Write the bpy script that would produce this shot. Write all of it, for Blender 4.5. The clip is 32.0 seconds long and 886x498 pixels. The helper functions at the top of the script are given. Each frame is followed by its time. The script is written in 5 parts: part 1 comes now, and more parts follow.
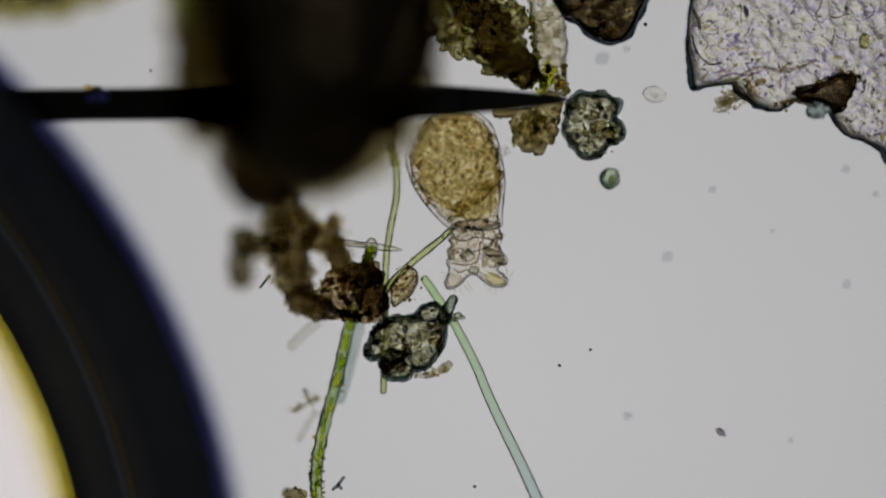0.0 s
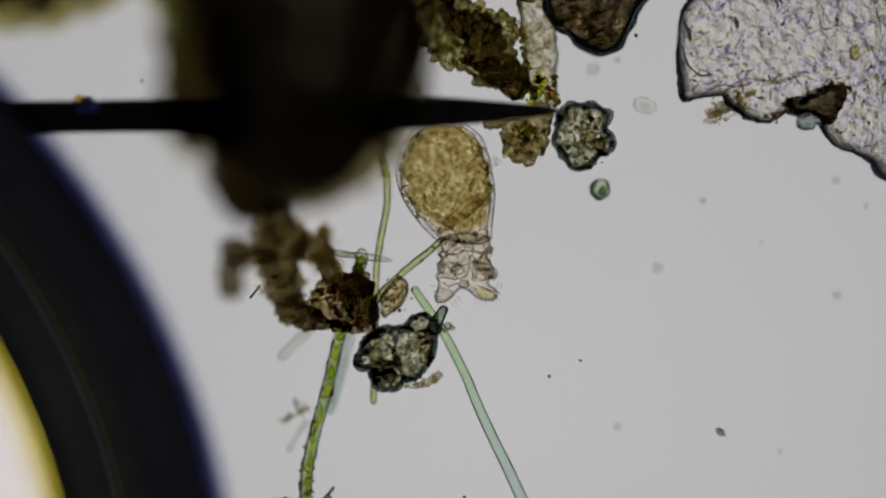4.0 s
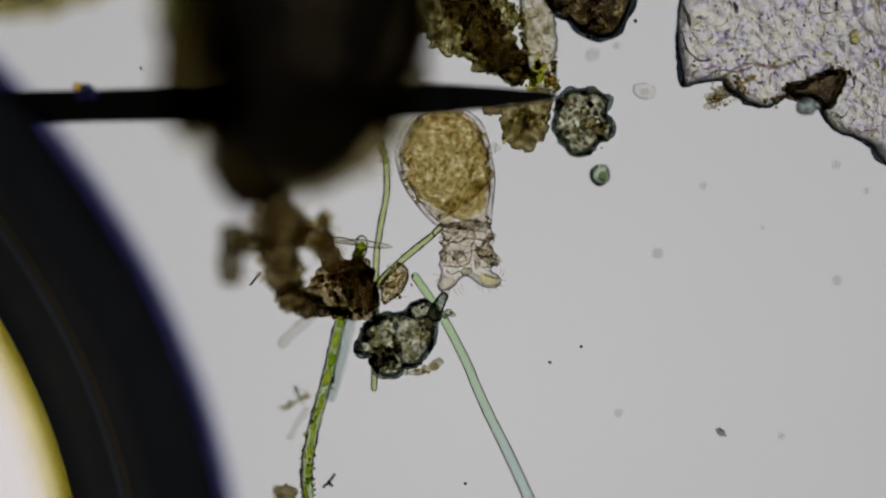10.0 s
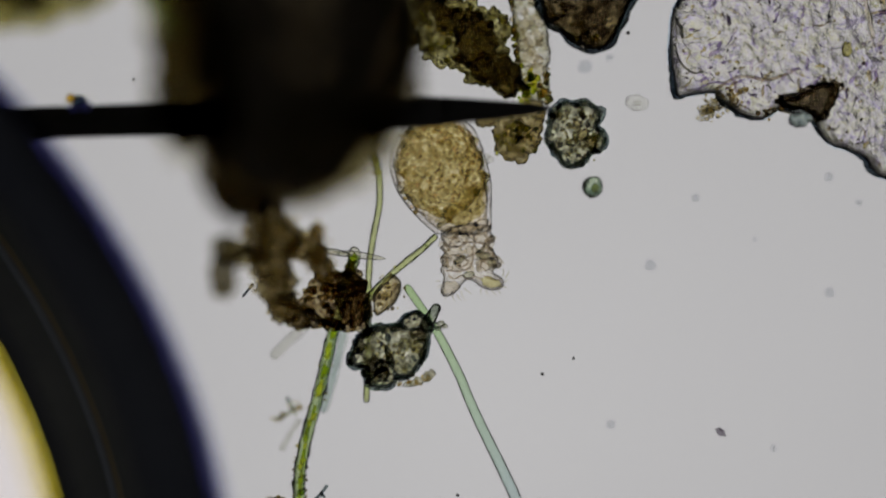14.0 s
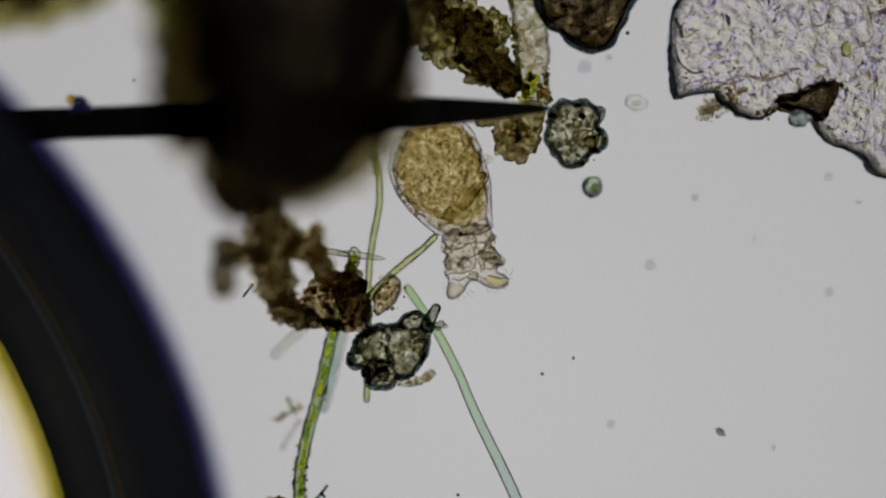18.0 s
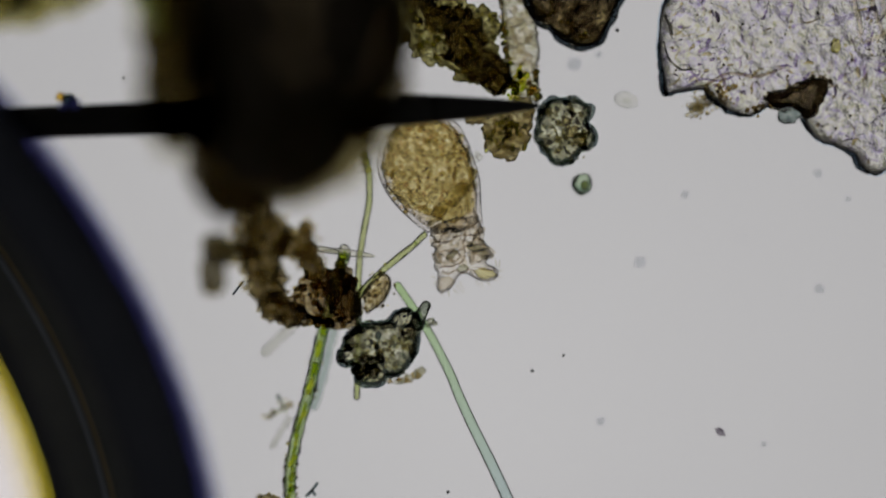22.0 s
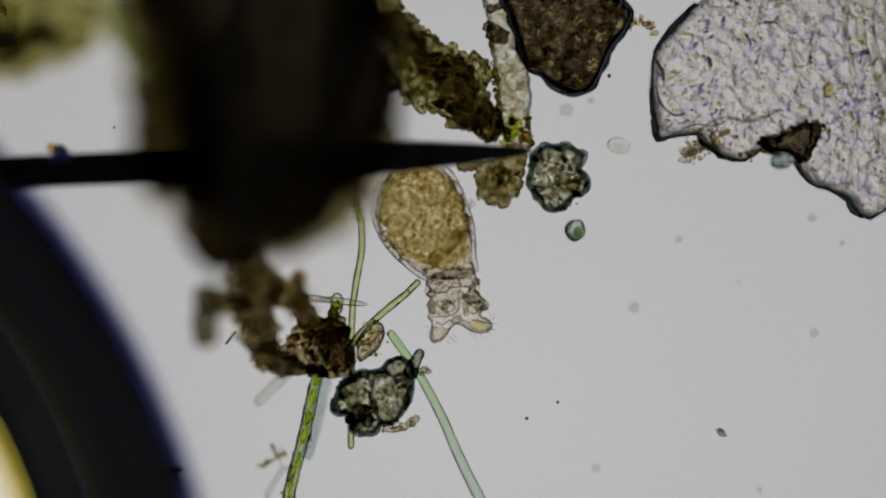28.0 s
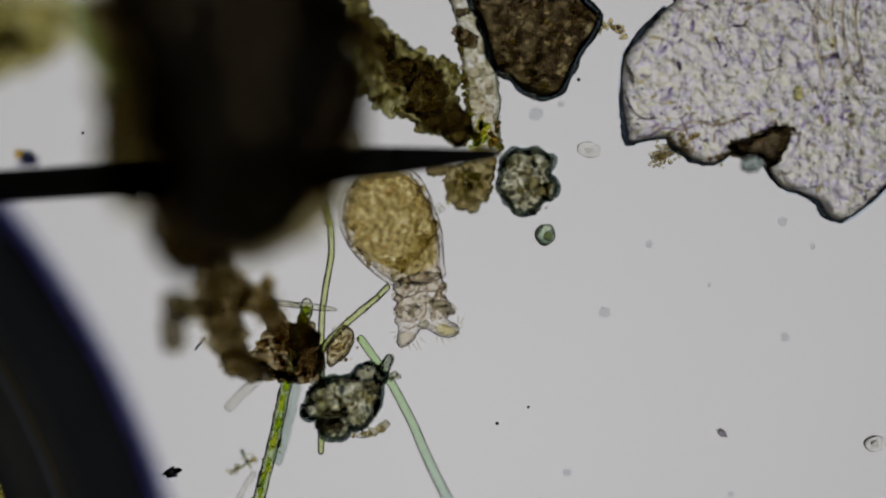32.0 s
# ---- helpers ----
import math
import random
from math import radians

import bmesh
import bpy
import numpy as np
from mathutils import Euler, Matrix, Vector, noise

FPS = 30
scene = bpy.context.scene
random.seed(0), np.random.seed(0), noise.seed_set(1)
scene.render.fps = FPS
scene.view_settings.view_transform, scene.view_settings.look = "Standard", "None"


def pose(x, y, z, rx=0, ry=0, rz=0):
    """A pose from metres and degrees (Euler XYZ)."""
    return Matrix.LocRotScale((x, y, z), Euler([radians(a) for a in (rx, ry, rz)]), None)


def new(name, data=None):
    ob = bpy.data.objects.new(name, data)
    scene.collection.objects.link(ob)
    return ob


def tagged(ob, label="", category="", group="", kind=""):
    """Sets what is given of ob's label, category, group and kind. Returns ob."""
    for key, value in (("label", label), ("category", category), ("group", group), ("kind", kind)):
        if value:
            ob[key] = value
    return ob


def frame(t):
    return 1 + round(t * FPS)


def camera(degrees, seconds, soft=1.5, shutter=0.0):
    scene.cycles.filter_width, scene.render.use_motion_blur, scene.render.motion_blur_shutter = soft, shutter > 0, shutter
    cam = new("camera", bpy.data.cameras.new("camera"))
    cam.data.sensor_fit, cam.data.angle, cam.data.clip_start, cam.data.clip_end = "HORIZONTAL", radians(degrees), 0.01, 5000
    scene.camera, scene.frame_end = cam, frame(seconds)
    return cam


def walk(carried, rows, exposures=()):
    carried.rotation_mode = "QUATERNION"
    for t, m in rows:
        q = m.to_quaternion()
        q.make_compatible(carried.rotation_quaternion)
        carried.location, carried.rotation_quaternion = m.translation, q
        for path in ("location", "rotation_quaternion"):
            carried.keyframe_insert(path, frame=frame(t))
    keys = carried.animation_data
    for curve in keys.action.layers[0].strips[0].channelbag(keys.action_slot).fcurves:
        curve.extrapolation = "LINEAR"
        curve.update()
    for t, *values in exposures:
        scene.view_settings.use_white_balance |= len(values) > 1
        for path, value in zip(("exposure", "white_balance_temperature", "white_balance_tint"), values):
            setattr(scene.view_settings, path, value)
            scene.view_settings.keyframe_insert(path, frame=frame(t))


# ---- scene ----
# The field of a light microscope, enlarged about 2000 times: 1 m here is about half a millimetre of the slide.
# Plan grid: 1 unit = 1 mm on the plane in focus, x to the right, y towards the viewer, counted from the field's far left corner.
FOCUS_Z, REACH = 0.05, 11.212
cam = camera(8.0, 32.0, soft=2.0)
cam.data.dof.use_dof = True
cam.data.dof.focus_distance = REACH * 0.9957
cam.data.dof.aperture_fstop = 0.31
PATH = [
    (0.0, 0.0001, -0.0001, 11.196, 0.01),
    (0.5, 0.0038, 0.0030, 11.202, 0.06),
    (1.0, 0.0123, 0.0078, 11.203, 0.11),
    (1.5, 0.0103, 0.0078, 11.197, 0.09),
    (2.0, 0.0068, 0.0050, 11.190, 0.05),
    (2.5, 0.0121, 0.0084, 11.197, 0.06),
    (3.0, 0.0102, 0.0104, 11.199, 0.03),
    (3.5, 0.0186, 0.0189, 11.205, 0.15),
    (5.5, 0.0107, 0.0106, 11.195, 0.01),
    (6.0, 0.0111, 0.0050, 11.206, -0.02),
    (6.5, 0.0152, 0.0018, 11.205, -0.09),
    (7.0, 0.0148, 0.0060, 11.204, -0.07),
    (7.5, 0.0054, 0.0026, 11.199, -0.13),
    (8.0, 0.0065, -0.0005, 11.203, -0.19),
    (8.5, 0.0099, -0.0076, 11.198, -0.10),
    (9.0, 0.0073, -0.0096, 11.196, -0.15),
    (9.5, 0.0121, -0.0067, 11.189, -0.12),
    (10.0, 0.0173, -0.0054, 11.192, -0.11),
    (10.5, 0.0167, -0.0025, 11.196, -0.11),
    (11.0, 0.0101, -0.0035, 11.200, -0.03),
    (11.5, 0.0171, 0.0010, 11.192, 0.01),
    (12.0, 0.0078, 0.0055, 11.190, -0.04),
    (12.5, 0.0246, 0.0119, 11.193, -0.01),
    (13.0, 0.0188, 0.0104, 11.200, -0.11),
    (13.5, 0.0221, 0.0078, 11.195, -0.05),
    (14.0, 0.0304, 0.0152, 11.196, -0.03),
    (14.5, 0.0175, 0.0101, 11.205, -0.09),
    (16.5, 0.0289, 0.0175, 11.212, -0.07),
    (17.0, 0.0240, 0.0095, 11.193, -0.10),
    (17.5, 0.0367, 0.0228, 11.208, -0.02),
    (18.0, 0.0306, 0.0153, 11.208, -0.10),
    (18.5, 0.0392, 0.0159, 11.214, -0.09),
    (19.0, 0.0317, 0.0166, 11.207, -0.13),
    (19.5, 0.0424, 0.0152, 11.209, -0.12),
    (20.0, 0.0378, 0.0122, 11.209, -0.11),
    (20.5, 0.0383, 0.0088, 11.206, -0.15),
    (21.0, 0.0481, 0.0143, 11.211, -0.10),
    (21.5, 0.0478, 0.0117, 11.215, -0.17),
    (22.0, 0.0484, 0.0105, 11.213, -0.17),
    (22.5, 0.0459, 0.0105, 11.204, -0.16),
    (23.0, 0.0487, 0.0068, 11.203, -0.24),
    (23.5, 0.0471, 0.0070, 11.202, -0.26),
    (24.0, 0.0533, 0.0230, 11.203, -0.17),
    (24.5, 0.0339, 0.0304, 11.200, -0.29),
    (25.0, 0.0418, 0.0385, 11.203, -0.22),
    (25.5, 0.0402, 0.0369, 11.206, -0.37),
    (27.5, 0.0579, 0.0968, 11.187, -0.57),
    (28.0, 0.0614, 0.0945, 11.174, -0.64),
    (28.5, 0.0637, 0.0915, 11.175, -0.70),
    (29.0, 0.0612, 0.0902, 11.164, -0.70),
    (29.5, 0.0567, 0.0829, 11.158, -0.86),
    (30.0, 0.0641, 0.0831, 11.154, -0.85),
    (30.5, 0.0595, 0.0770, 11.152, -0.92),
    (31.0, 0.0594, 0.0929, 11.142, -0.95),
    (31.5, 0.0960, 0.1191, 11.138, -0.73),
    (32.0, 0.1150, 0.1023, 11.150, -0.81),
]
walk(cam, [(t, pose(x, y, FOCUS_Z + h, 0, 0, r)) for t, x, y, h, r in PATH])

# ---- light: the round illuminator under the stage, and a dim room ----
LAMP_GLOW = 0.805
world = bpy.data.worlds.new("world")
scene.world = world
world.use_nodes = True
world.node_tree.nodes["Background"].inputs[0].default_value = (1.0, 0.95, 0.9, 1)
world.node_tree.nodes["Background"].inputs[1].default_value = 0.08


# ---- small tools ----
def spot(x, y, z):
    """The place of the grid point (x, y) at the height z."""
    k = (FOCUS_Z + REACH - z) / REACH / 1000
    return Vector(((x - 784) * k, (441 - y) * k, z))


def mesh_of(verts, faces, smooth=True):
    me = bpy.data.meshes.new("mesh")
    me.from_pydata([tuple(map(float, v)) for v in verts], [], [tuple(map(int, f)) for f in faces])
    me.validate()
    if smooth:
        me.polygons.foreach_set("use_smooth", [True] * len(me.polygons))
    me.update()
    return me


def part(name, me, material, parent=None, label="", at=None):
    if not me.materials:
        me.materials.append(material)
    ob = new(name, me)
    if parent is not None:
        ob.parent = parent
    if at is not None:
        ob.location = at
    if label:
        ob["label"] = label
    return ob


def base(name, place, label, category, group="", kind=""):
    ob = new(name)
    ob.empty_display_size = 0.05
    ob.location = place
    return tagged(ob, label, category, group, kind)


def merged(pieces):
    verts, faces, n = [], [], 0
    for v, f in pieces:
        verts.append(np.asarray(v))
        faces += [tuple(i + n for i in q) for q in f]
        n += len(v)
    return np.concatenate(verts), faces


def sphere_data(level):
    bm = bmesh.new()
    bmesh.ops.create_icosphere(bm, subdivisions=level, radius=1)
    v = np.array([tuple(a.co) for a in bm.verts])
    f = [tuple(a.index for a in q.verts) for q in bm.faces]
    bm.free()
    return v, f


BALL = {n: sphere_data(n) for n in (1, 2, 3, 4)}


def lump(rx, ry, rz, rough=0.25, size=1.6, seed=0, level=3, fine=0.0):
    """A knobbly stone-like body."""
    v, f = BALL[level]
    out = []
    for p in v:
        q = Vector(p) * size + Vector((seed * 3.7, seed * 1.3, seed * 2.1))
        d = 1 + rough * noise.noise(q) * 1.6 + rough * 0.5 * noise.noise(q * 2.7)
        if fine:
            d += fine * noise.noise(q * 7)
        out.append((p[0] * d * rx, p[1] * d * ry, p[2] * d * rz))
    return np.array(out), f


def place_data(data, x=0, y=0, z=0, turn=0):
    v, f = data
    c, s = math.cos(turn), math.sin(turn)
    v = np.asarray(v)
    return np.stack([v[:, 0] * c - v[:, 1] * s + x, v[:, 0] * s + v[:, 1] * c + y, v[:, 2] + z], 1), f


def grain_heap(spots, sizes, rng, level=1, flat=0.8, rough=0.35):
    """Many small grains round the given places, in one mesh."""
    bits = []
    v, f = BALL[level]
    for (x, y, z), r in zip(spots, sizes):
        jitter = 1 + rng.uniform(-rough, rough, (len(v), 1))
        scale = np.array([r * rng.uniform(0.7, 1.3), r * rng.uniform(0.7, 1.3), r * flat])
        bits.append(place_data((v * jitter * scale, f), x, y, z, rng.uniform(0, 6.28)))
    return mesh_of(*merged(bits), smooth=level > 1)


GRAIN_MESHES = {}


def scatter(name, spots, sizes, rng, material, parent, label="", level=2, big=0.0043, most=280, flat=0.8, rough=0.16):
    """Grains under a thing: the larger ones each a part of its own, the fine rest joined into one."""
    level = max(level, 2)
    key = (material.name, level)
    if key not in GRAIN_MESHES:
        v, f = BALL[level]
        GRAIN_MESHES[key] = [mesh_of(v * (1 + rng.uniform(-rough, rough, (len(v), 1))), f, level > 1) for i in range(14)]
    fine, fine_sizes, made = [], [], 0
    for p, r in zip(spots, sizes):
        if r < big or made >= most:
            fine.append(p)
            fine_sizes.append(r)
            continue
        ob = part(name, GRAIN_MESHES[key][rng.integers(14)], material, parent, label, p)
        ob.scale = (r * rng.uniform(0.7, 1.3), r * rng.uniform(0.7, 1.3), r * flat)
        ob.rotation_euler = (0, 0, rng.uniform(0, 6.28))
        made += 1
    if fine:
        tagged(part("fine_" + name, grain_heap(fine, fine_sizes, rng, level, flat, rough), material, parent, label), kind="stuff")


def fused(name, lumps, material, parent, voxel, label="", rough=0.3, fine=0.1, seed=0, size=2.4, crumbs=0):
    """Lumps of (x, y, rx, ry, z, rz) grown together into one body."""
    bits = []
    for i, (x, y, rx, ry, z, rz) in enumerate(lumps):
        p = spot(x, y, z) - parent.location
        bits.append(place_data(lump(rx / 1000, ry / 1000, rz, rough, size, seed + i, 4, fine), p.x, p.y, p.z))
        pick = np.random.default_rng(seed + i)
        for k in range(crumbs):
            a, d, r = pick.uniform(0, 6.28), pick.normal(0.94, 0.11), pick.gamma(3.0, 0.0011) + 0.0016
            bits.append((BALL[2][0] * r * pick.uniform(0.7, 1.3, 3) + np.array([p.x + rx / 1000 * d * math.cos(a), p.y + ry / 1000 * d * math.sin(a), p.z + pick.normal(0, rz * 0.4)]), BALL[2][1]))
    ob = part(name, mesh_of(*merged(bits)), material, parent, label)
    mod = ob.modifiers.new("grown together", "REMESH")
    mod.mode, mod.voxel_size, mod.use_smooth_shade = "VOXEL", voxel, True
    return ob


def smooth_line(pts, step):
    """A Catmull-Rom line through the points, with even steps."""
    p = np.array(pts, float)
    q = np.vstack([2 * p[0] - p[1], p, 2 * p[-1] - p[-2]])
    out = []
    for i in range(1, len(q) - 2):
        n = max(2, int(np.linalg.norm(q[i + 1][:2] - q[i][:2]) / step))
        for t in np.arange(n) / n:
            out.append(0.5 * (2 * q[i] + (q[i + 1] - q[i - 1]) * t + (2 * q[i - 1] - 5 * q[i] + 4 * q[i + 1] - q[i + 2]) * t * t
                              + (3 * q[i] - q[i - 1] - 3 * q[i + 1] + q[i + 2]) * t ** 3))
    out.append(p[-1])
    return np.array(out)


def tube(pts, radius, sides=12, round_ends=True, wobble=0.0, seed=0):
    """A round rod along (x, y, z) points in metres; radius: one number, or one for each point."""
    p = np.asarray(pts, float)
    r = np.broadcast_to(np.asarray(radius, float), (len(p),)).copy()
    if round_ends and len(p) > 4:
        a, b = (p[0] - p[1]), (p[-1] - p[-2])
        a, b = a / np.linalg.norm(a), b / np.linalg.norm(b)
        head = [(p[0] + a * r[0] * s, r[0] * math.sqrt(max(0.02, 1 - s * s))) for s in (0.97, 0.8, 0.5)]
        tail = [(p[-1] + b * r[-1] * s, r[-1] * math.sqrt(max(0.02, 1 - s * s))) for s in (0.5, 0.8, 0.97)]
        p = np.vstack([[h[0] for h in head], p, [h[0] for h in tail]])
        r = np.concatenate([[h[1] for h in head], r, [h[1] for h in tail]])
    d = np.gradient(p, axis=0)
    d /= np.linalg.norm(d, axis=1)[:, None] + 1e-12
    side = np.stack([d[:, 1], -d[:, 0], 0 * d[:, 0]], 1)
    side /= np.linalg.norm(side, axis=1)[:, None] + 1e-12
    up = np.cross(side, d)
    verts, faces = [], []
    for i in range(len(p)):
        for j in range(sides):
            a = 2 * math.pi * j / sides
            k = r[i] * (1 + wobble * noise.noise((i * 0.35, j * 0.9, seed * 5.1)))
            verts.append(p[i] + side[i] * math.cos(a) * k + up[i] * math.sin(a) * k)
    for i in range(len(p) - 1):
        for j in range(sides):
            faces.append((i * sides + j, i * sides + (j + 1) % sides, (i + 1) * sides + (j + 1) % sides, (i + 1) * sides + j))
    n = len(p) * sides
    faces.append(tuple(range(sides))[::-1])
    faces.append(tuple(range(n - sides, n)))
    return np.array(verts), faces


def edge_distance(p, ring):
    a, b = ring, np.roll(ring, -1, 0)
    d = b - a
    best = np.full(len(p), 1e9)
    for i in range(len(ring)):
        t = np.clip(((p - a[i]) @ d[i]) / (d[i] @ d[i] + 1e-12), 0, 1)
        best = np.minimum(best, np.hypot(*(p - a[i] - t[:, None] * d[i]).T))
    return best


def slab(outline, thick, rim, step=0.006, ragged=0.003, relief=0.0, grain=40.0, seed=0, z=None, curved=True):
    """A flat flake with a rounded rim: outline in grid units round its middle. Gives verts and faces about the outline's middle at height 0, and that middle."""
    from_grid = np.array([tuple(spot(x, y, FOCUS_Z)[:2]) for x, y in outline])
    mid = from_grid.mean(0)
    ring = from_grid - mid
    closed = np.vstack([ring, ring[:1]])
    if curved:
        line = smooth_line(closed, step)[:-1]
    else:
        line = np.vstack([closed[i] + (closed[i + 1] - closed[i]) * np.linspace(0, 1, max(2, int(np.linalg.norm(closed[i + 1] - closed[i]) / step)), endpoint=False)[:, None] for i in range(len(ring))])
    away = np.roll(line, -1, 0) - np.roll(line, 1, 0)
    away = np.stack([away[:, 1], -away[:, 0]], 1) / (np.linalg.norm(away, axis=1)[:, None] + 1e-12)
    shift = [noise.noise((x * 25 + seed, y * 25, seed * 1.7)) + 0.7 * noise.noise((x * 90, y * 90 + seed, 3.0)) for x, y in line]
    line = line + away * (np.array(shift) * ragged)[:, None]
    lo, hi = line.min(0), line.max(0)
    gx, gy = np.meshgrid(np.arange(lo[0], hi[0], step), np.arange(lo[1], hi[1], step))
    rng = np.random.default_rng(seed)
    inner = np.stack([gx.ravel(), gy.ravel()], 1) + rng.uniform(-0.25, 0.25, (gx.size, 2)) * step
    inside = np.zeros(len(inner), bool)
    a, b = line, np.roll(line, -1, 0)
    for (x1, y1), (x2, y2) in zip(a, b):
        if y1 != y2:
            hit = ((y1 > inner[:, 1]) != (y2 > inner[:, 1])) & (inner[:, 0] < (x2 - x1) * (inner[:, 1] - y1) / (y2 - y1) + x1)
            inside ^= hit
    inner = inner[inside]
    inner = inner[edge_distance(inner, line) > step * 0.6]
    pts = np.vstack([line, inner])
    n = len(line)
    from mathutils.geometry import delaunay_2d_cdt
    got = delaunay_2d_cdt([Vector(q) for q in pts], [(i, (i + 1) % n) for i in range(n)], [], 1, 1e-7)
    pv = np.array([tuple(q) for q in got[0]])
    tri = [tuple(q) for q in got[2]]
    d = edge_distance(pv, line)
    u = np.clip(d / rim, 0, 1)
    prof = np.sqrt(np.clip(1 - (1 - u) ** 2, 0, 1))
    wave = np.array([noise.noise((x * grain + seed, y * grain, 1.0)) + 0.6 * noise.noise((x * grain * 2.3, y * grain * 2.3 + seed, 5.0)) + 0.4 * noise.noise((x * grain * 5, y * grain * 5, seed * 1.0)) for x, y in pv])
    top = thick / 2 * prof + relief * wave * prof
    low = -thick / 2 * prof
    verts = np.vstack([np.column_stack([pv, top]), np.column_stack([pv, low])])
    m = len(pv)
    edge = d < 1e-6
    ids = np.where(edge, np.arange(m), np.arange(m) + m)
    faces = tri + [(ids[c], ids[b2], ids[a2]) for a2, b2, c in tri]
    return (verts, faces), mid


# ---- materials ----
def shader(name):
    m = bpy.data.materials.new(name)
    m.use_nodes = True
    nodes, links = m.node_tree.nodes, m.node_tree.links
    nodes.clear()
    out = nodes.new("ShaderNodeOutputMaterial")
    return m, nodes, links, out


def ramp_noise(nodes, links, scale, stops, detail=6.0, rough=0.6, island=False, warp=0.0):
    """A colour from noise in object space (or one for each loose piece), over a ramp of (place, colour)."""
    ramp = nodes.new("ShaderNodeValToRGB")
    if island == "object":
        info = nodes.new("ShaderNodeObjectInfo")
        links.new(info.outputs["Random"], ramp.inputs[0])
    elif island:
        geo = nodes.new("ShaderNodeNewGeometry")
        links.new(geo.outputs["Random Per Island"], ramp.inputs[0])
    else:
        tc = nodes.new("ShaderNodeTexCoord")
        tex = nodes.new("ShaderNodeTexNoise")
        tex.inputs["Scale"].default_value, tex.inputs["Detail"].default_value, tex.inputs["Roughness"].default_value = scale, detail, rough
        tex.inputs["Distortion"].default_value = warp
        links.new(tc.outputs["Object"], tex.inputs["Vector"])
        links.new(tex.outputs[0], ramp.inputs[0])
    el = ramp.color_ramp.elements
    while len(el) < len(stops):
        el.new(0.5)
    for e, (pos, col) in zip(el, stops):
        e.position, e.color = pos, (*col, 1)
    return ramp.outputs[0]


def bump(nodes, links, scale, strength, distance=0.01, detail=5.0, creases=None):
    tc = nodes.new("ShaderNodeTexCoord")
    tex = nodes.new("ShaderNodeTexNoise")
    tex.inputs["Scale"].default_value, tex.inputs["Detail"].default_value = scale, detail
    b = nodes.new("ShaderNodeBump")
    b.inputs["Strength"].default_value, b.inputs["Distance"].default_value = strength, distance
    links.new(tc.outputs["Object"], tex.inputs["Vector"])
    height = tex.outputs[0]
    if creases:
        size, share = creases
        fold = nodes.new("ShaderNodeTexNoise")
        fold.noise_type = "RIDGED_MULTIFRACTAL"
        fold.inputs["Scale"].default_value, fold.inputs["Detail"].default_value, fold.inputs["Distortion"].default_value = size, 3.0, 0.6
        links.new(tc.outputs["Object"], fold.inputs["Vector"])
        add = nodes.new("ShaderNodeMath")
        add.operation = "MULTIPLY_ADD"
        add.inputs[1].default_value = share
        links.new(fold.outputs[0], add.inputs[0])
        links.new(height, add.inputs[2])
        height = add.outputs[0]
    links.new(height, b.inputs["Height"])
    return b.outputs[0]


def clear(name, stops, scale, ior, relief=0.0, relief_scale=100.0, island=False, rough=0.0, warp=0.0, distance=0.01, blotch=None, creases=None):
    """See-through matter in water: it bends the lamp's light by its index against water's, and tints it."""
    m, nodes, links, out = shader(name)
    s = nodes.new("ShaderNodeBsdfRefraction")
    s.inputs["IOR"].default_value, s.inputs["Roughness"].default_value = ior, rough
    tint = ramp_noise(nodes, links, scale, stops, island=island, warp=warp)
    if blotch:
        size, low = blotch
        mix = nodes.new("ShaderNodeMix")
        mix.data_type, mix.blend_type = "RGBA", "MULTIPLY"
        mix.inputs[0].default_value = 1.0
        links.new(tint, mix.inputs[6])
        links.new(ramp_noise(nodes, links, size, [(0.43, low), (0.57, (1.0, 1.0, 1.0))], detail=4.0), mix.inputs[7])
        tint = mix.outputs[2]
    links.new(tint, s.inputs["Color"])
    if relief:
        links.new(bump(nodes, links, relief_scale, relief, distance, creases=creases), s.inputs["Normal"])
    links.new(s.outputs[0], out.inputs[0])
    return m


def stain(name, stops, scale, body=(0.12, 0.08, 0.04), solid=0.3, island=False, warp=0.0, detail=6.0, rough=0.6):
    """Thin brown matter: it lets the lamp's light through, tinted, and scatters a part of it."""
    m, nodes, links, out = shader(name)
    a = nodes.new("ShaderNodeBsdfTransparent")
    links.new(ramp_noise(nodes, links, scale, stops, island=island, warp=warp, detail=detail, rough=rough), a.inputs["Color"])
    b = nodes.new("ShaderNodeBsdfDiffuse")
    b.inputs["Color"].default_value = (*body, 1)
    mix = nodes.new("ShaderNodeMixShader")
    mix.inputs[0].default_value = solid
    links.new(a.outputs[0], mix.inputs[1])
    links.new(b.outputs[0], mix.inputs[2])
    links.new(mix.outputs[0], out.inputs[0])
    return m


def solid(name, stops, scale, rough=0.6, relief=0.3, relief_scale=80.0):
    m, nodes, links, out = shader(name)
    s = nodes.new("ShaderNodeBsdfPrincipled")
    s.inputs["Roughness"].default_value = rough
    links.new(ramp_noise(nodes, links, scale, stops), s.inputs["Base Color"])
    links.new(bump(nodes, links, relief_scale, relief), s.inputs["Normal"])
    links.new(s.outputs[0], out.inputs[0])
    return m


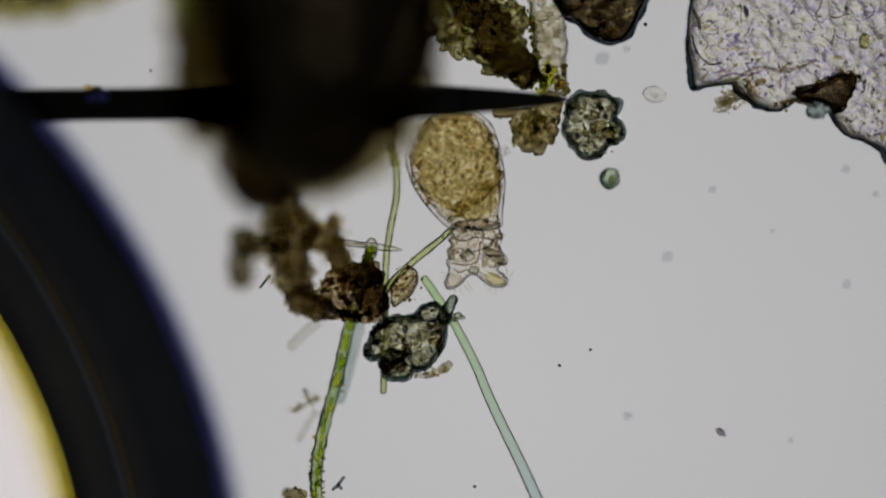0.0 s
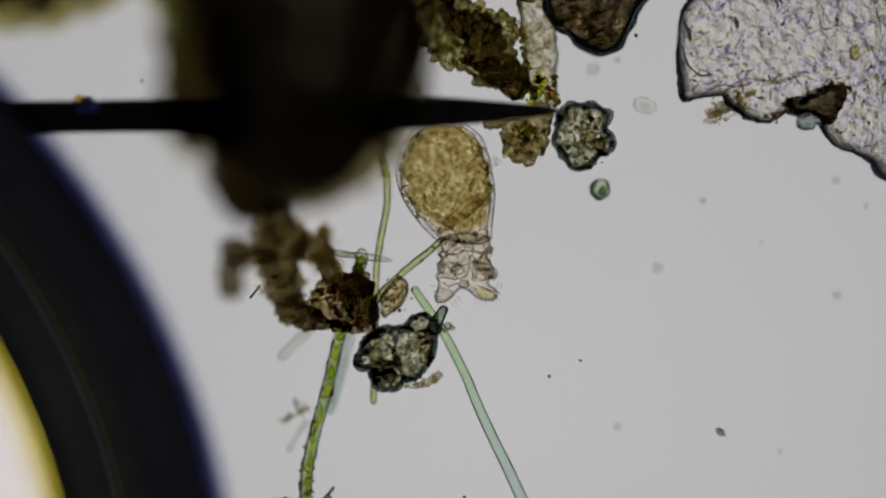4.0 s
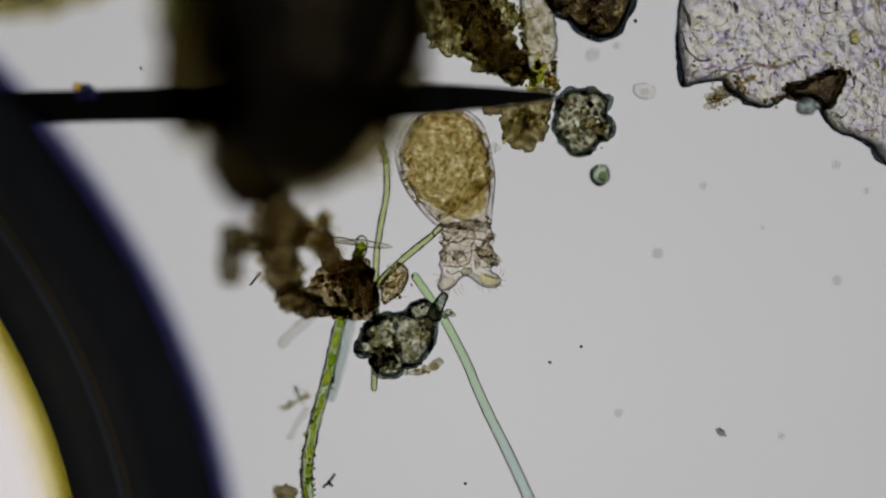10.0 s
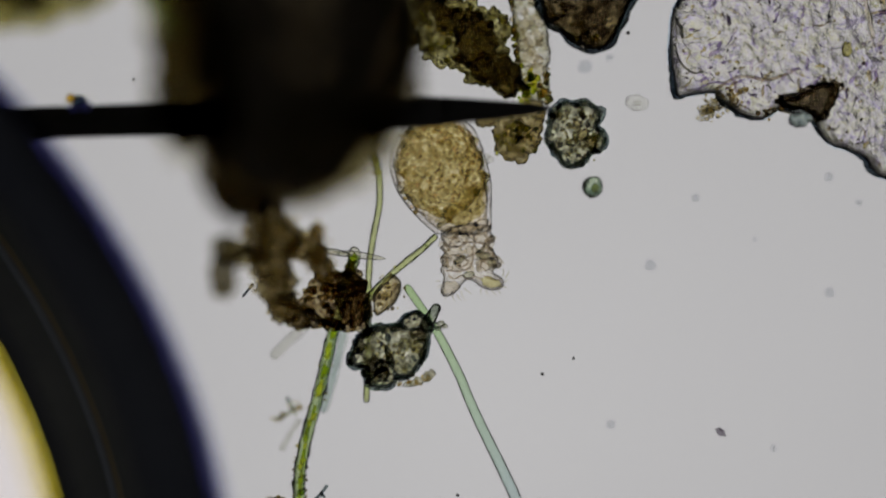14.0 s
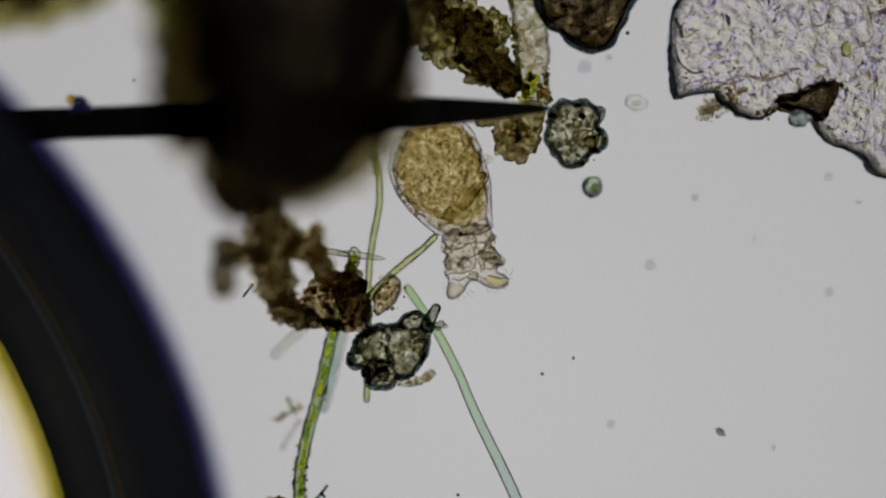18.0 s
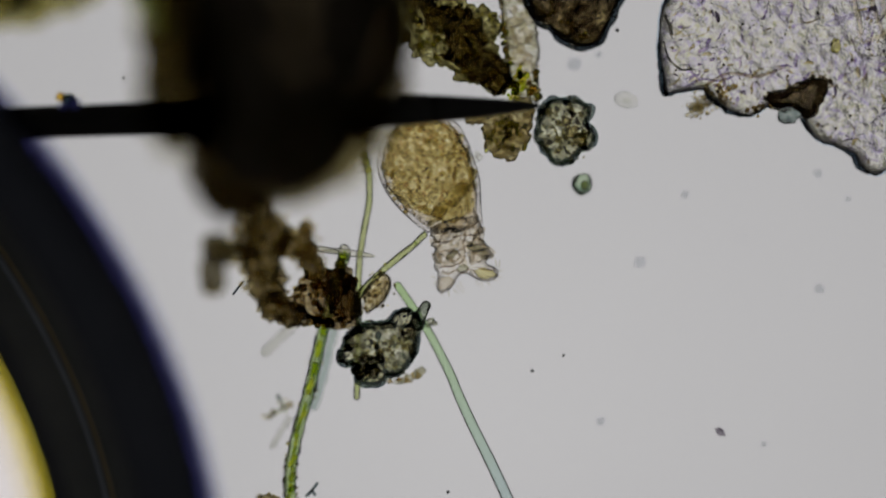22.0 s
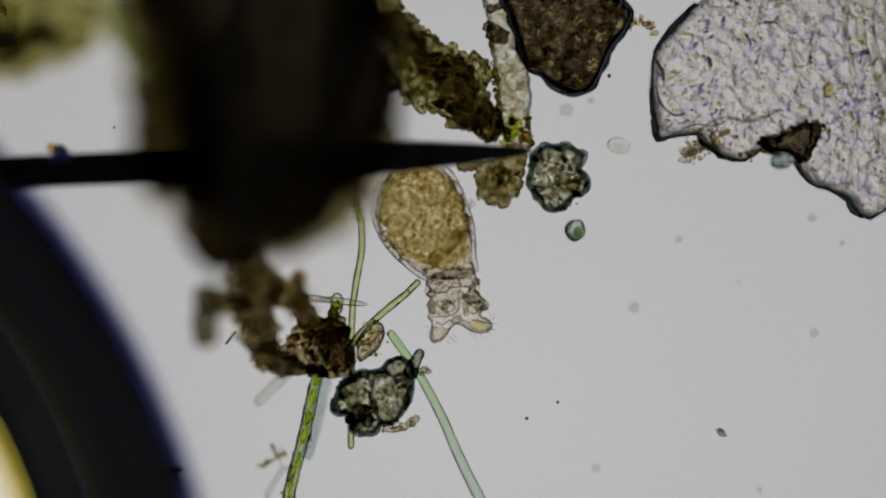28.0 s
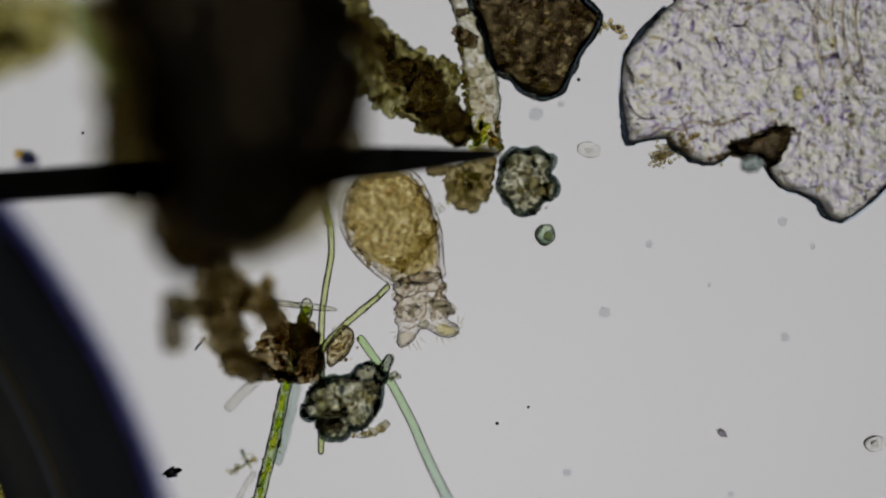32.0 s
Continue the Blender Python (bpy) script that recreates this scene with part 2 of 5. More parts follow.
def glow(name, colour, strength):
    m, nodes, links, out = shader(name)
    e = nodes.new("ShaderNodeEmission")
    e.inputs[0].default_value = (*colour, 1)
    tc, shift, grad, ramp = nodes.new("ShaderNodeTexCoord"), nodes.new("ShaderNodeMapping"), nodes.new("ShaderNodeTexGradient"), nodes.new("ShaderNodeMapRange")
    shift.inputs["Location"].default_value, shift.inputs["Scale"].default_value = (-0.03, 0.14, 0), (0.28, 0.28, 0.0)
    grad.gradient_type = "SPHERICAL"
    links.new(tc.outputs["Object"], shift.inputs[0])
    links.new(shift.outputs[0], grad.inputs[0])
    links.new(grad.outputs[0], ramp.inputs[0])
    ramp.inputs["From Min"].default_value, ramp.inputs["From Max"].default_value = 0.2, 1.0
    ramp.inputs["To Min"].default_value, ramp.inputs["To Max"].default_value = strength * 0.80, strength
    links.new(ramp.outputs[0], e.inputs[1])
    links.new(e.outputs[0], out.inputs[0])
    return m


def pane_glass(name):
    m, nodes, links, out = shader(name)
    g = nodes.new("ShaderNodeBsdfGlass")
    g.inputs["Color"].default_value, g.inputs["Roughness"].default_value, g.inputs["IOR"].default_value = (0.985, 0.99, 0.985, 1), 0.0, 1.33
    links.new(g.outputs[0], out.inputs[0])
    return m


LAMP = glow("lamp glass", (1.0, 0.978, 0.995), LAMP_GLOW)
GLASS = pane_glass("slide glass")
HOUSING = solid("black enamel", [(0.3, (0.012, 0.012, 0.013)), (0.7, (0.03, 0.03, 0.03))], 6)
NEEDLE = solid("blackened steel", [(0.3, (0.0012, 0.0012, 0.0014)), (0.7, (0.004, 0.004, 0.004))], 30, rough=0.75)
SOOT = stain("dense brown detritus", [(0.3, (0.08, 0.068, 0.045)), (0.7, (0.17, 0.148, 0.105))], 12, (0.36, 0.31, 0.24), 0.12)
DIM = clear("half-dense brown detritus", [(0.3, (0.36, 0.335, 0.27)), (0.7, (0.54, 0.515, 0.42))], 14, 1.002)
VEIL = clear("olive-brown haze of fine matter", [(0.32, (0.72, 0.705, 0.60)), (0.68, (0.90, 0.89, 0.82))], 14, 1.002)
HAZE = clear("thin olive-brown detritus", [(0.32, (0.52, 0.485, 0.345)), (0.68, (0.69, 0.65, 0.49))], 14, 1.002)
PEAT = clear("loose brown detritus", [(0.38, (0.46, 0.41, 0.29)), (0.46, (0.70, 0.65, 0.49)), (0.53, (0.90, 0.865, 0.72)), (0.60, (0.99, 0.98, 0.92))], 110, 1.075, 1.0, 130, warp=0.6, distance=0.032, blotch=(30, (0.82, 0.79, 0.70)))
CORE = clear("brown humus", [(0.38, (0.60, 0.55, 0.43)), (0.47, (0.76, 0.715, 0.58)), (0.58, (0.95, 0.925, 0.82))], 95, 1.04, 1.0, 110, warp=0.6, distance=0.03)
HUMUS = clear("black-brown humus", [(0.38, (0.27, 0.235, 0.18)), (0.46, (0.38, 0.33, 0.25)), (0.54, (0.56, 0.50, 0.385)), (0.62, (0.82, 0.76, 0.62))], 95, 1.025, 1.0, 125, warp=0.6, distance=0.026)
CRUMBLE = clear("crumbly brown grains", [(0.38, (0.43, 0.375, 0.27)), (0.47, (0.57, 0.51, 0.38)), (0.55, (0.71, 0.65, 0.50)), (0.64, (0.88, 0.83, 0.69))], 120, 1.04, 1.0, 140, warp=0.6, distance=0.026)
DUST_PALE = stain("dark grey dust", [(0.3, (0.46, 0.43, 0.48)), (0.7, (0.72, 0.70, 0.72))], 90, (0.1, 0.1, 0.1), 0.05)
DUST = stain("black dust grain", [(0.3, (0.05, 0.05, 0.055)), (0.7, (0.16, 0.16, 0.17))], 90, (0.1, 0.1, 0.1), 0.1)
CRUMB = stain("brown crumbs", [(0.0, (0.40, 0.34, 0.20)), (0.35, (0.70, 0.64, 0.43)), (0.7, (0.91, 0.87, 0.70)), (1.0, (0.99, 0.98, 0.90))], 20, (0.2, 0.17, 0.1), 0.02, island=True)

GRIT = clear("mixed grains", [(0.0, (0.46, 0.38, 0.20)), (0.3, (0.72, 0.63, 0.40)), (0.6, (0.90, 0.84, 0.62)), (0.85, (0.98, 0.96, 0.88))], 20, 1.07, island="object")
GRIT_OLIVE = clear("olive and amber grains", [(0.0, (0.46, 0.46, 0.18)), (0.25, (0.82, 0.82, 0.38)), (0.5, (0.94, 0.93, 0.76)), (0.72, (0.92, 0.82, 0.54)), (1.0, (0.98, 0.98, 0.92))], 20, 1.12, island="object")
LEAFY = clear("olive and brown plant debris", [(0.38, (0.31, 0.285, 0.17)), (0.46, (0.58, 0.555, 0.35)), (0.53, (0.84, 0.82, 0.57)), (0.60, (0.97, 0.96, 0.81))], 130, 1.075, 1.0, 150, warp=0.6, distance=0.036, blotch=(30, (0.75, 0.73, 0.58)))
TUFT = clear("olive-brown matter", [(0.38, (0.44, 0.385, 0.24)), (0.46, (0.66, 0.60, 0.40)), (0.54, (0.82, 0.77, 0.58)), (0.62, (0.93, 0.90, 0.76))], 120, 1.07, 1.0, 150, warp=0.6, distance=0.033, blotch=(35, (0.78, 0.74, 0.62)))
GRIT_DARK = clear("smoky dark grains", [(0.0, (0.34, 0.33, 0.31)), (0.5, (0.54, 0.52, 0.45)), (1.0, (0.82, 0.78, 0.62))], 20, 1.04, island="object")
GREEN_GRIT = clear("green cells", [(0.0, (0.50, 0.46, 0.16)), (0.6, (0.76, 0.74, 0.40)), (1.0, (0.92, 0.90, 0.66))], 20, 1.06, island=True)
GRIT_CLEAR = clear("clear grains", [(0.0, (0.62, 0.58, 0.38)), (0.4, (0.90, 0.88, 0.70)), (1.0, (0.99, 0.99, 0.94))], 20, 1.05, island="object")
CRYSTAL = clear("clear mineral", [(0.36, (0.50, 0.53, 0.47)), (0.44, (0.76, 0.77, 0.66)), (0.54, (0.99, 0.99, 0.93))], 60, 1.10, 1.0, 90, distance=0.036)
OLIVE_MINERAL = clear("olive-tinged clear mineral", [(0.36, (0.41, 0.415, 0.37)), (0.46, (0.63, 0.63, 0.54)), (0.57, (0.96, 0.96, 0.88))], 80, 1.075, 1.0, 100, warp=0.6, distance=0.032, blotch=(26, (0.82, 0.81, 0.73)))
FLAKE = clear("mottled pale membrane", [(0.28, (0.50, 0.45, 0.58)), (0.38, (0.86, 0.81, 0.96)), (0.45, (1.0, 0.99, 1.0)), (0.60, (1.0, 0.99, 0.90)), (0.70, (0.84, 0.85, 0.60))], 48, 1.10, 1.0, 48, warp=1.4, distance=0.060, creases=(20, 0.26))
WRINKLE = clear("glassy wrinkles", [(0.0, (0.46, 0.42, 0.48)), (0.2, (0.76, 0.70, 0.86)), (0.4, (0.94, 0.90, 0.97)), (0.6, (0.99, 0.98, 0.94)), (0.8, (0.91, 0.87, 0.68)), (1.0, (0.74, 0.69, 0.60))], 20, 1.06, 0.8, 60, island="object")
AMBER = clear("amber tissue", [(0.38, (0.36, 0.305, 0.20)), (0.48, (0.65, 0.59, 0.43)), (0.60, (0.95, 0.92, 0.80))], 90, 1.08, 1.0, 110)
MOSS = stain("soft olive matter", [(0.3, (0.72, 0.70, 0.50)), (0.7, (0.93, 0.91, 0.74))], 16, (0.20, 0.19, 0.12), 0.06)
STRAND = stain("dark green strand", [(0.3, (0.72, 0.76, 0.54)), (0.7, (0.82, 0.85, 0.64))], 16, (0.12, 0.16, 0.06), 0.02)
BARK = clear("dark brown tissue", [(0.38, (0.135, 0.115, 0.085)), (0.46, (0.25, 0.215, 0.15)), (0.54, (0.48, 0.425, 0.29)), (0.62, (0.90, 0.85, 0.65))], 75, 1.06, 1.0, 95, warp=0.8, distance=0.032, blotch=(17, (0.62, 0.59, 0.52)))
DEEP_PEAT = clear("deep brown peat", [(0.38, (0.20, 0.175, 0.13)), (0.46, (0.31, 0.27, 0.195)), (0.54, (0.52, 0.465, 0.335)), (0.62, (0.87, 0.82, 0.65))], 85, 1.05, 1.0, 110, warp=0.7, distance=0.032)
BARK_RIM = clear("blue-black rim", [(0.3, (0.10, 0.135, 0.165)), (0.7, (0.26, 0.33, 0.38))], 40, 1.22)
DARK_RIM = clear("black tissue rim", [(0.3, (0.125, 0.145, 0.17)), (0.7, (0.28, 0.32, 0.34))], 40, 1.13)
HORN = clear("dark-edged mineral tip", [(0.3, (0.40, 0.44, 0.42)), (0.7, (0.80, 0.83, 0.72))], 90, 1.16, 0.6, 90)
TISSUE = clear("pale plant tissue", [(0.34, (0.68, 0.66, 0.48)), (0.44, (0.89, 0.88, 0.79)), (0.6, (0.99, 0.985, 0.97))], 75, 1.09, 1.0, 90, warp=0.7, distance=0.035, blotch=(35, (0.88, 0.87, 0.78)))
SKIN = clear("colourless cuticle", [(0.3, (0.92, 0.90, 0.87)), (0.7, (0.985, 0.975, 0.96))], 40, 1.048, 0.6, 80)
NECK = clear("folded cuticle", [(0.34, (0.88, 0.84, 0.75)), (0.46, (0.97, 0.95, 0.90)), (0.6, (1.0, 0.985, 0.965))], 70, 1.10, 1.0, 75, distance=0.026, creases=(32, 0.25))
FOLD = clear("thin cuticle folds", [(0.3, (0.91, 0.88, 0.81)), (0.7, (0.99, 0.975, 0.94))], 55, 1.03, 0.6, 100)
FOLD_DEEP = clear("pale vesicle", [(0.3, (0.90, 0.88, 0.78)), (0.7, (0.99, 0.98, 0.94))], 55, 1.06, 0.5, 100)
GUT = stain("ochre stomach wall", [(0.35, (0.39, 0.34, 0.165)), (0.43, (0.63, 0.575, 0.335)), (0.51, (0.85, 0.81, 0.59)), (0.60, (0.98, 0.965, 0.87))], 66, (0.4, 0.3, 0.2), 0.0, warp=1.2, detail=8.0, rough=0.7)
BOWEL = clear("olive gut wall", [(0.38, (0.80, 0.77, 0.60)), (0.6, (0.96, 0.94, 0.82))], 70, 1.03, 1.0, 140, warp=0.6)
BUD = clear("grey-green bud", [(0.38, (0.47, 0.53, 0.53)), (0.6, (0.70, 0.74, 0.70))], 50, 1.06, 0.6, 90)
AMBER_STAIN = clear("amber stain", [(0.40, (0.66, 0.60, 0.42)), (0.6, (0.95, 0.92, 0.80))], 70, 1.05, 1.0, 120)
FLESH = clear("pale ochre tissue", [(0.36, (0.80, 0.74, 0.58)), (0.46, (0.93, 0.89, 0.79)), (0.56, (1.0, 0.985, 0.955))], 48, 1.035, 1.0, 80, warp=0.8, distance=0.032)
GUT_GRAIN = clear("ochre granules", [(0.0, (0.74, 0.66, 0.43)), (0.2, (0.88, 0.82, 0.59)), (0.5, (0.98, 0.97, 0.90)), (0.8, (0.96, 0.87, 0.78)), (1.0, (0.84, 0.80, 0.55))], 20, 1.03, 0.8, 1.5, island="object")
FLECK = stain("dark flecks", [(0.0, (0.30, 0.28, 0.27)), (0.5, (0.58, 0.54, 0.48)), (1.0, (0.90, 0.86, 0.70))], 20, (0.1, 0.1, 0.1), 0.03, island=True)
RIM_GRAIN = stain("dark blue-green grains", [(0.0, (0.30, 0.34, 0.40)), (0.6, (0.50, 0.55, 0.54)), (1.0, (0.80, 0.83, 0.74))], 20, (0.08, 0.1, 0.1), 0.03, island=True)
CREASE_M = clear("cuticle creases", [(0.3, (0.80, 0.74, 0.66)), (0.7, (0.95, 0.92, 0.88))], 60, 1.06)
HAIR = clear("colourless hair", [(0.3, (0.88, 0.87, 0.80)), (0.7, (0.96, 0.95, 0.91))], 30, 1.02)
OLIVE_LOBE = clear("pale yellow cuticle", [(0.3, (0.88, 0.86, 0.58)), (0.7, (0.98, 0.97, 0.84))], 50, 1.03, 0.6, 90)
EAR = clear("grey-green fold", [(0.3, (0.78, 0.79, 0.69)), (0.7, (0.93, 0.93, 0.87))], 50, 1.06, 0.6, 90)
ALGA = clear("green cell wall", [(0.3, (0.62, 0.71, 0.50)), (0.7, (0.78, 0.84, 0.66))], 60, 1.10, 0.5, 120)
CHLORO = clear("chloroplast", [(0.0, (0.46, 0.57, 0.08)), (0.3, (0.70, 0.79, 0.14)), (0.6, (0.89, 0.91, 0.28)), (0.85, (0.92, 0.88, 0.28)), (1.0, (0.60, 0.72, 0.14))], 60, 1.05, 0.8, 150, island="object")


def along(name, near, far, reach, ior):
    """Clear matter whose tint changes from the thing's origin to its far end."""
    m, nodes, links, out = shader(name)
    s = nodes.new("ShaderNodeBsdfRefraction")
    s.inputs["IOR"].default_value, s.inputs["Roughness"].default_value = ior, 0.0
    tc, size, span, mix = nodes.new("ShaderNodeTexCoord"), nodes.new("ShaderNodeVectorMath"), nodes.new("ShaderNodeMapRange"), nodes.new("ShaderNodeMix")
    size.operation, mix.data_type = "LENGTH", "RGBA"
    links.new(tc.outputs["Object"], size.inputs[0])
    links.new(size.outputs["Value"], span.inputs[0])
    span.inputs["From Max"].default_value = reach
    links.new(span.outputs[0], mix.inputs[0])
    mix.inputs[6].default_value, mix.inputs[7].default_value = (*near, 1), (*far, 1)
    links.new(mix.outputs[2], s.inputs["Color"])
    links.new(s.outputs[0], out.inputs[0])
    return m


REED = along("pale green fibre", (0.76, 0.885, 0.64), (0.81, 0.885, 0.865), 0.40, 1.075)
PALE_REED = clear("faint grey-green fibre", [(0.3, (0.72, 0.78, 0.76)), (0.7, (0.82, 0.87, 0.84))], 20, 1.04)
SPRIG = clear("yellow-green fibre", [(0.3, (0.74, 0.79, 0.50)), (0.7, (0.89, 0.91, 0.70))], 30, 1.16, 0.3, 90)
GHOST = clear("faint clear fibre", [(0.3, (0.86, 0.86, 0.82)), (0.7, (0.94, 0.94, 0.92))], 30, 1.04)
SPINDLE = clear("colourless spindle wall", [(0.3, (0.84, 0.84, 0.74)), (0.7, (0.96, 0.96, 0.92))], 30, 1.12)
VESICLE = clear("clear vesicle", [(0.3, (0.93, 0.93, 0.90)), (0.7, (0.98, 0.98, 0.965))], 30, 1.04, 0.3, 90)
CELL = clear("grey-green cell", [(0.36, (0.34, 0.42, 0.38)), (0.5, (0.62, 0.72, 0.60)), (0.62, (0.90, 0.94, 0.82))], 60, 1.12, 0.5, 90)
SPECK = solid("black dust", [(0.3, (0.01, 0.01, 0.01)), (0.7, (0.03, 0.028, 0.025))], 80)
# solid blue that paints the droplet's blue glint
BLUE_GLINT = solid("deep blue painted glint", [(0.3, (0.10, 0.12, 0.70)), (0.7, (0.20, 0.22, 0.85))], 80)
FAINT = stain("faint floating matter", [(0.3, (0.85, 0.86, 0.885)), (0.7, (0.93, 0.935, 0.94))], 60, (0.2, 0.2, 0.2), 0.01)
# dark colour stands in for lamp light turned away by the bubble's curve
RIM_SHADE = solid("navy-black painted shade of the bubble rim", [(0.3, (0.033, 0.040, 0.062)), (0.7, (0.058, 0.066, 0.087))], 5, rough=0.9, relief=0.0)
# tint for the violet fringe of light painted round the bubble
RIM_BLUE = stain("violet edge of the bubble", [(0.3, (0.22, 0.22, 0.40)), (0.7, (0.30, 0.30, 0.48))], 6, (0.1, 0.1, 0.16), 0.02)
# blue tint painting the lens's colour fringe at the flake's border
BLUE_FRINGE = stain("thin blue painted fringe", [(0.3, (0.84, 0.90, 0.95)), (0.7, (0.91, 0.95, 0.98))], 30, (0.1, 0.1, 0.16), 0.0)
TEAL_RIM = clear("dark teal mineral rim", [(0.3, (0.32, 0.365, 0.40)), (0.55, (0.47, 0.52, 0.52)), (0.7, (0.73, 0.76, 0.67))], 80, 1.045, 0.8, 90, warp=0.6)
SMOKY = clear("smoky mineral", [(0.38, (0.36, 0.36, 0.35)), (0.55, (0.58, 0.57, 0.51)), (0.65, (0.82, 0.81, 0.71))], 90, 1.03, 0.8, 120)
KNOT = clear("dark olive-brown tissue", [(0.34, (0.25, 0.225, 0.175)), (0.48, (0.38, 0.34, 0.26)), (0.62, (0.60, 0.545, 0.40))], 46, 1.02, 0.8, 60, warp=0.6)
BORDER = clear("black-brown border", [(0.36, (0.26, 0.25, 0.24)), (0.5, (0.42, 0.40, 0.36)), (0.62, (0.62, 0.58, 0.48))], 60, 1.03, 0.8, 80)
AMBER_BEAD = clear("amber bead", [(0.3, (0.80, 0.58, 0.16)), (0.7, (0.95, 0.80, 0.36))], 60, 1.08)
# grey tint takes a third off the lamp's light outside the bubble
DIMMING_WATER = stain("pond water", [(0.3, (0.665, 0.662, 0.664)), (0.7, (0.675, 0.672, 0.674))], 2, (0.2, 0.2, 0.2), 0.0)
CAP = stain("clear film", [(0.3, (0.985, 0.955, 0.955)), (0.7, (1.0, 0.975, 0.97))], 3, (0.2, 0.2, 0.2), 0.0)
# cream, pale blue and amber tints paint the light's colour fringes on the bubble
RIM_CREAM = stain("cream inner edge of the bubble", [(0.3, (0.955, 0.925, 0.80)), (0.7, (0.98, 0.955, 0.86))], 6, (0.2, 0.16, 0.05), 0.0)
RIM_PALE = stain("pale blue edge of the bubble", [(0.3, (0.72, 0.74, 0.88)), (0.7, (0.80, 0.81, 0.92))], 6, (0.1, 0.1, 0.16), 0.03)
RIM_GOLD = stain("amber edge of the bubble", [(0.3, (0.74, 0.70, 0.16)), (0.7, (0.86, 0.82, 0.32))], 6, (0.2, 0.16, 0.05), 0.01)
# grey put in for the weaker shade on the bubble's inner slope
SLOPE_SHADE = solid("dark grey painted shade of the bubble slope", [(0.3, (0.098, 0.112, 0.121)), (0.7, (0.142, 0.157, 0.16))], 5, rough=0.9, relief=0.0)
RIDGE_LINE = solid("ochre ridge", [(0.3, (0.34, 0.28, 0.17)), (0.7, (0.44, 0.37, 0.23))], 5, relief=0.0)
RIDGE_BLUE = solid("slate ridge", [(0.3, (0.26, 0.31, 0.39)), (0.7, (0.34, 0.39, 0.47))], 5, relief=0.0)

# ---- the stage: illuminator and slide ----
def disc(radius, thick, n=96):
    v = [(radius * math.cos(2 * math.pi * i / n), radius * math.sin(2 * math.pi * i / n), z) for z in (0, -thick) for i in range(n)]
    return v, [tuple(range(n)), tuple(range(2 * n - 1, n - 1, -1))] + [(i, i + n, (i + 1) % n + n, (i + 1) % n) for i in range(n)]


illuminator = base("illuminator", (0.05, 0.05, -9.3), "round white glowing lamp in a black housing under the slide", "lamp")
part("lens", mesh_of(*disc(2.15, 0.08), smooth=False), LAMP, illuminator, "white glowing lens", (0, 0, 0.3))
ring_v, ring_f = [], []
for i in range(96):
    a = 2 * math.pi * i / 96
    for r, z in ((2.17, 0.34), (2.35, 0.34), (2.4, 0.28), (2.4, -0.3), (2.17, -0.3)):
        ring_v.append((r * math.cos(a), r * math.sin(a), z))
    for j in range(5):
        ring_f.append((i * 5 + j, ((i + 1) % 96) * 5 + j, ((i + 1) % 96) * 5 + (j + 1) % 5, i * 5 + (j + 1) % 5))
part("housing", mesh_of(ring_v, ring_f, smooth=False), HOUSING, illuminator, "black enamelled housing ring")

bm = bmesh.new()
bmesh.ops.create_cube(bm, size=1, matrix=Matrix.Diagonal((7.2, 6.4, 0.05, 1)))
bmesh.ops.bevel(bm, geom=bm.edges[:], offset=0.008, segments=2, affect="EDGES")
slide_mesh = bpy.data.meshes.new("slide")
bm.to_mesh(slide_mesh)
bm.free()
slide = part("ground", slide_mesh, GLASS, at=(-0.4, -0.3, -0.025))
slide.visible_shadow = False
tagged(slide, "clear glass microscope slide, wet, lit from below", "slide", kind="structure")

# ---- the air bubble at the edge of the field ----
BX, BY, BR = -1095, 1176, 1.507


def lathe(profile, n=220):
    v, f = [], []
    m = len(profile)
    for i in range(n):
        a = 2 * math.pi * i / n
        for r, z in profile:
            w = 1 + 0.003 * math.sin(3 * a + 1) + 0.002 * math.sin(7 * a)
            v.append((r * w * math.cos(a), r * w * math.sin(a), z))
    for i in range(n):
        k = (i + 1) % n
        for j in range(m):
            f.append((i * m + j, k * m + j, k * m + (j + 1) % m, i * m + (j + 1) % m))
    return v, f


def ring_profile(r_in, r_out, z, h):
    mid, half = (r_in + r_out) / 2, (r_out - r_in) / 2
    return [(mid + half * math.cos(a), z + h * math.sin(a)) for a in np.linspace(0, 2 * math.pi, 17)[:-1]]


BUBBLE_Z = 0.68
BR *= spot(785, 441, BUBBLE_Z).x * 1000
BR += 0.001
bubble = base("air_bubble", spot(BX, BY, BUBBLE_Z), "large round air bubble with a thick black rim on the slide", "bubble")


def low_ring(name, r_in, r_out, z, h, material, label=""):
    """A ring of the bubble nearer to the slide, in line with the rings above it."""
    k = (FOCUS_Z + REACH - BUBBLE_Z - z) / (FOCUS_Z + REACH - BUBBLE_Z)
    return part(name, mesh_of(*lathe(ring_profile((BR + r_in) * k, (BR + r_out) * k, 0.0, h))), material, bubble, label, spot(BX, BY, BUBBLE_Z + z) - bubble.location)


# opaque dark rings paint the bubble's shaded rim; air itself is clear
part("wall", mesh_of(*lathe(ring_profile(BR - 0.118, BR + 0.000, 0.0, 0.12))), RIM_SHADE, bubble, "thick bubble rim, its shade painted navy-black")
low_ring("inner_wall", -0.242, -0.050, -0.47, 0.04, SLOPE_SHADE, "inner slope of the bubble, its shade painted dark grey")
part("inner_rim", mesh_of(*lathe(ring_profile(BR - 0.250, BR - 0.222, 0.0, 0.02))), RIM_SHADE, bubble, "thin inner rim of painted black shade")
low_ring("ridge", -0.150, -0.144, -0.430, 0.008, RIDGE_LINE, "faint ochre ridge line")
low_ring("ridge", -0.162, -0.154, -0.430, 0.008, RIDGE_BLUE, "faint slate-blue ridge line")
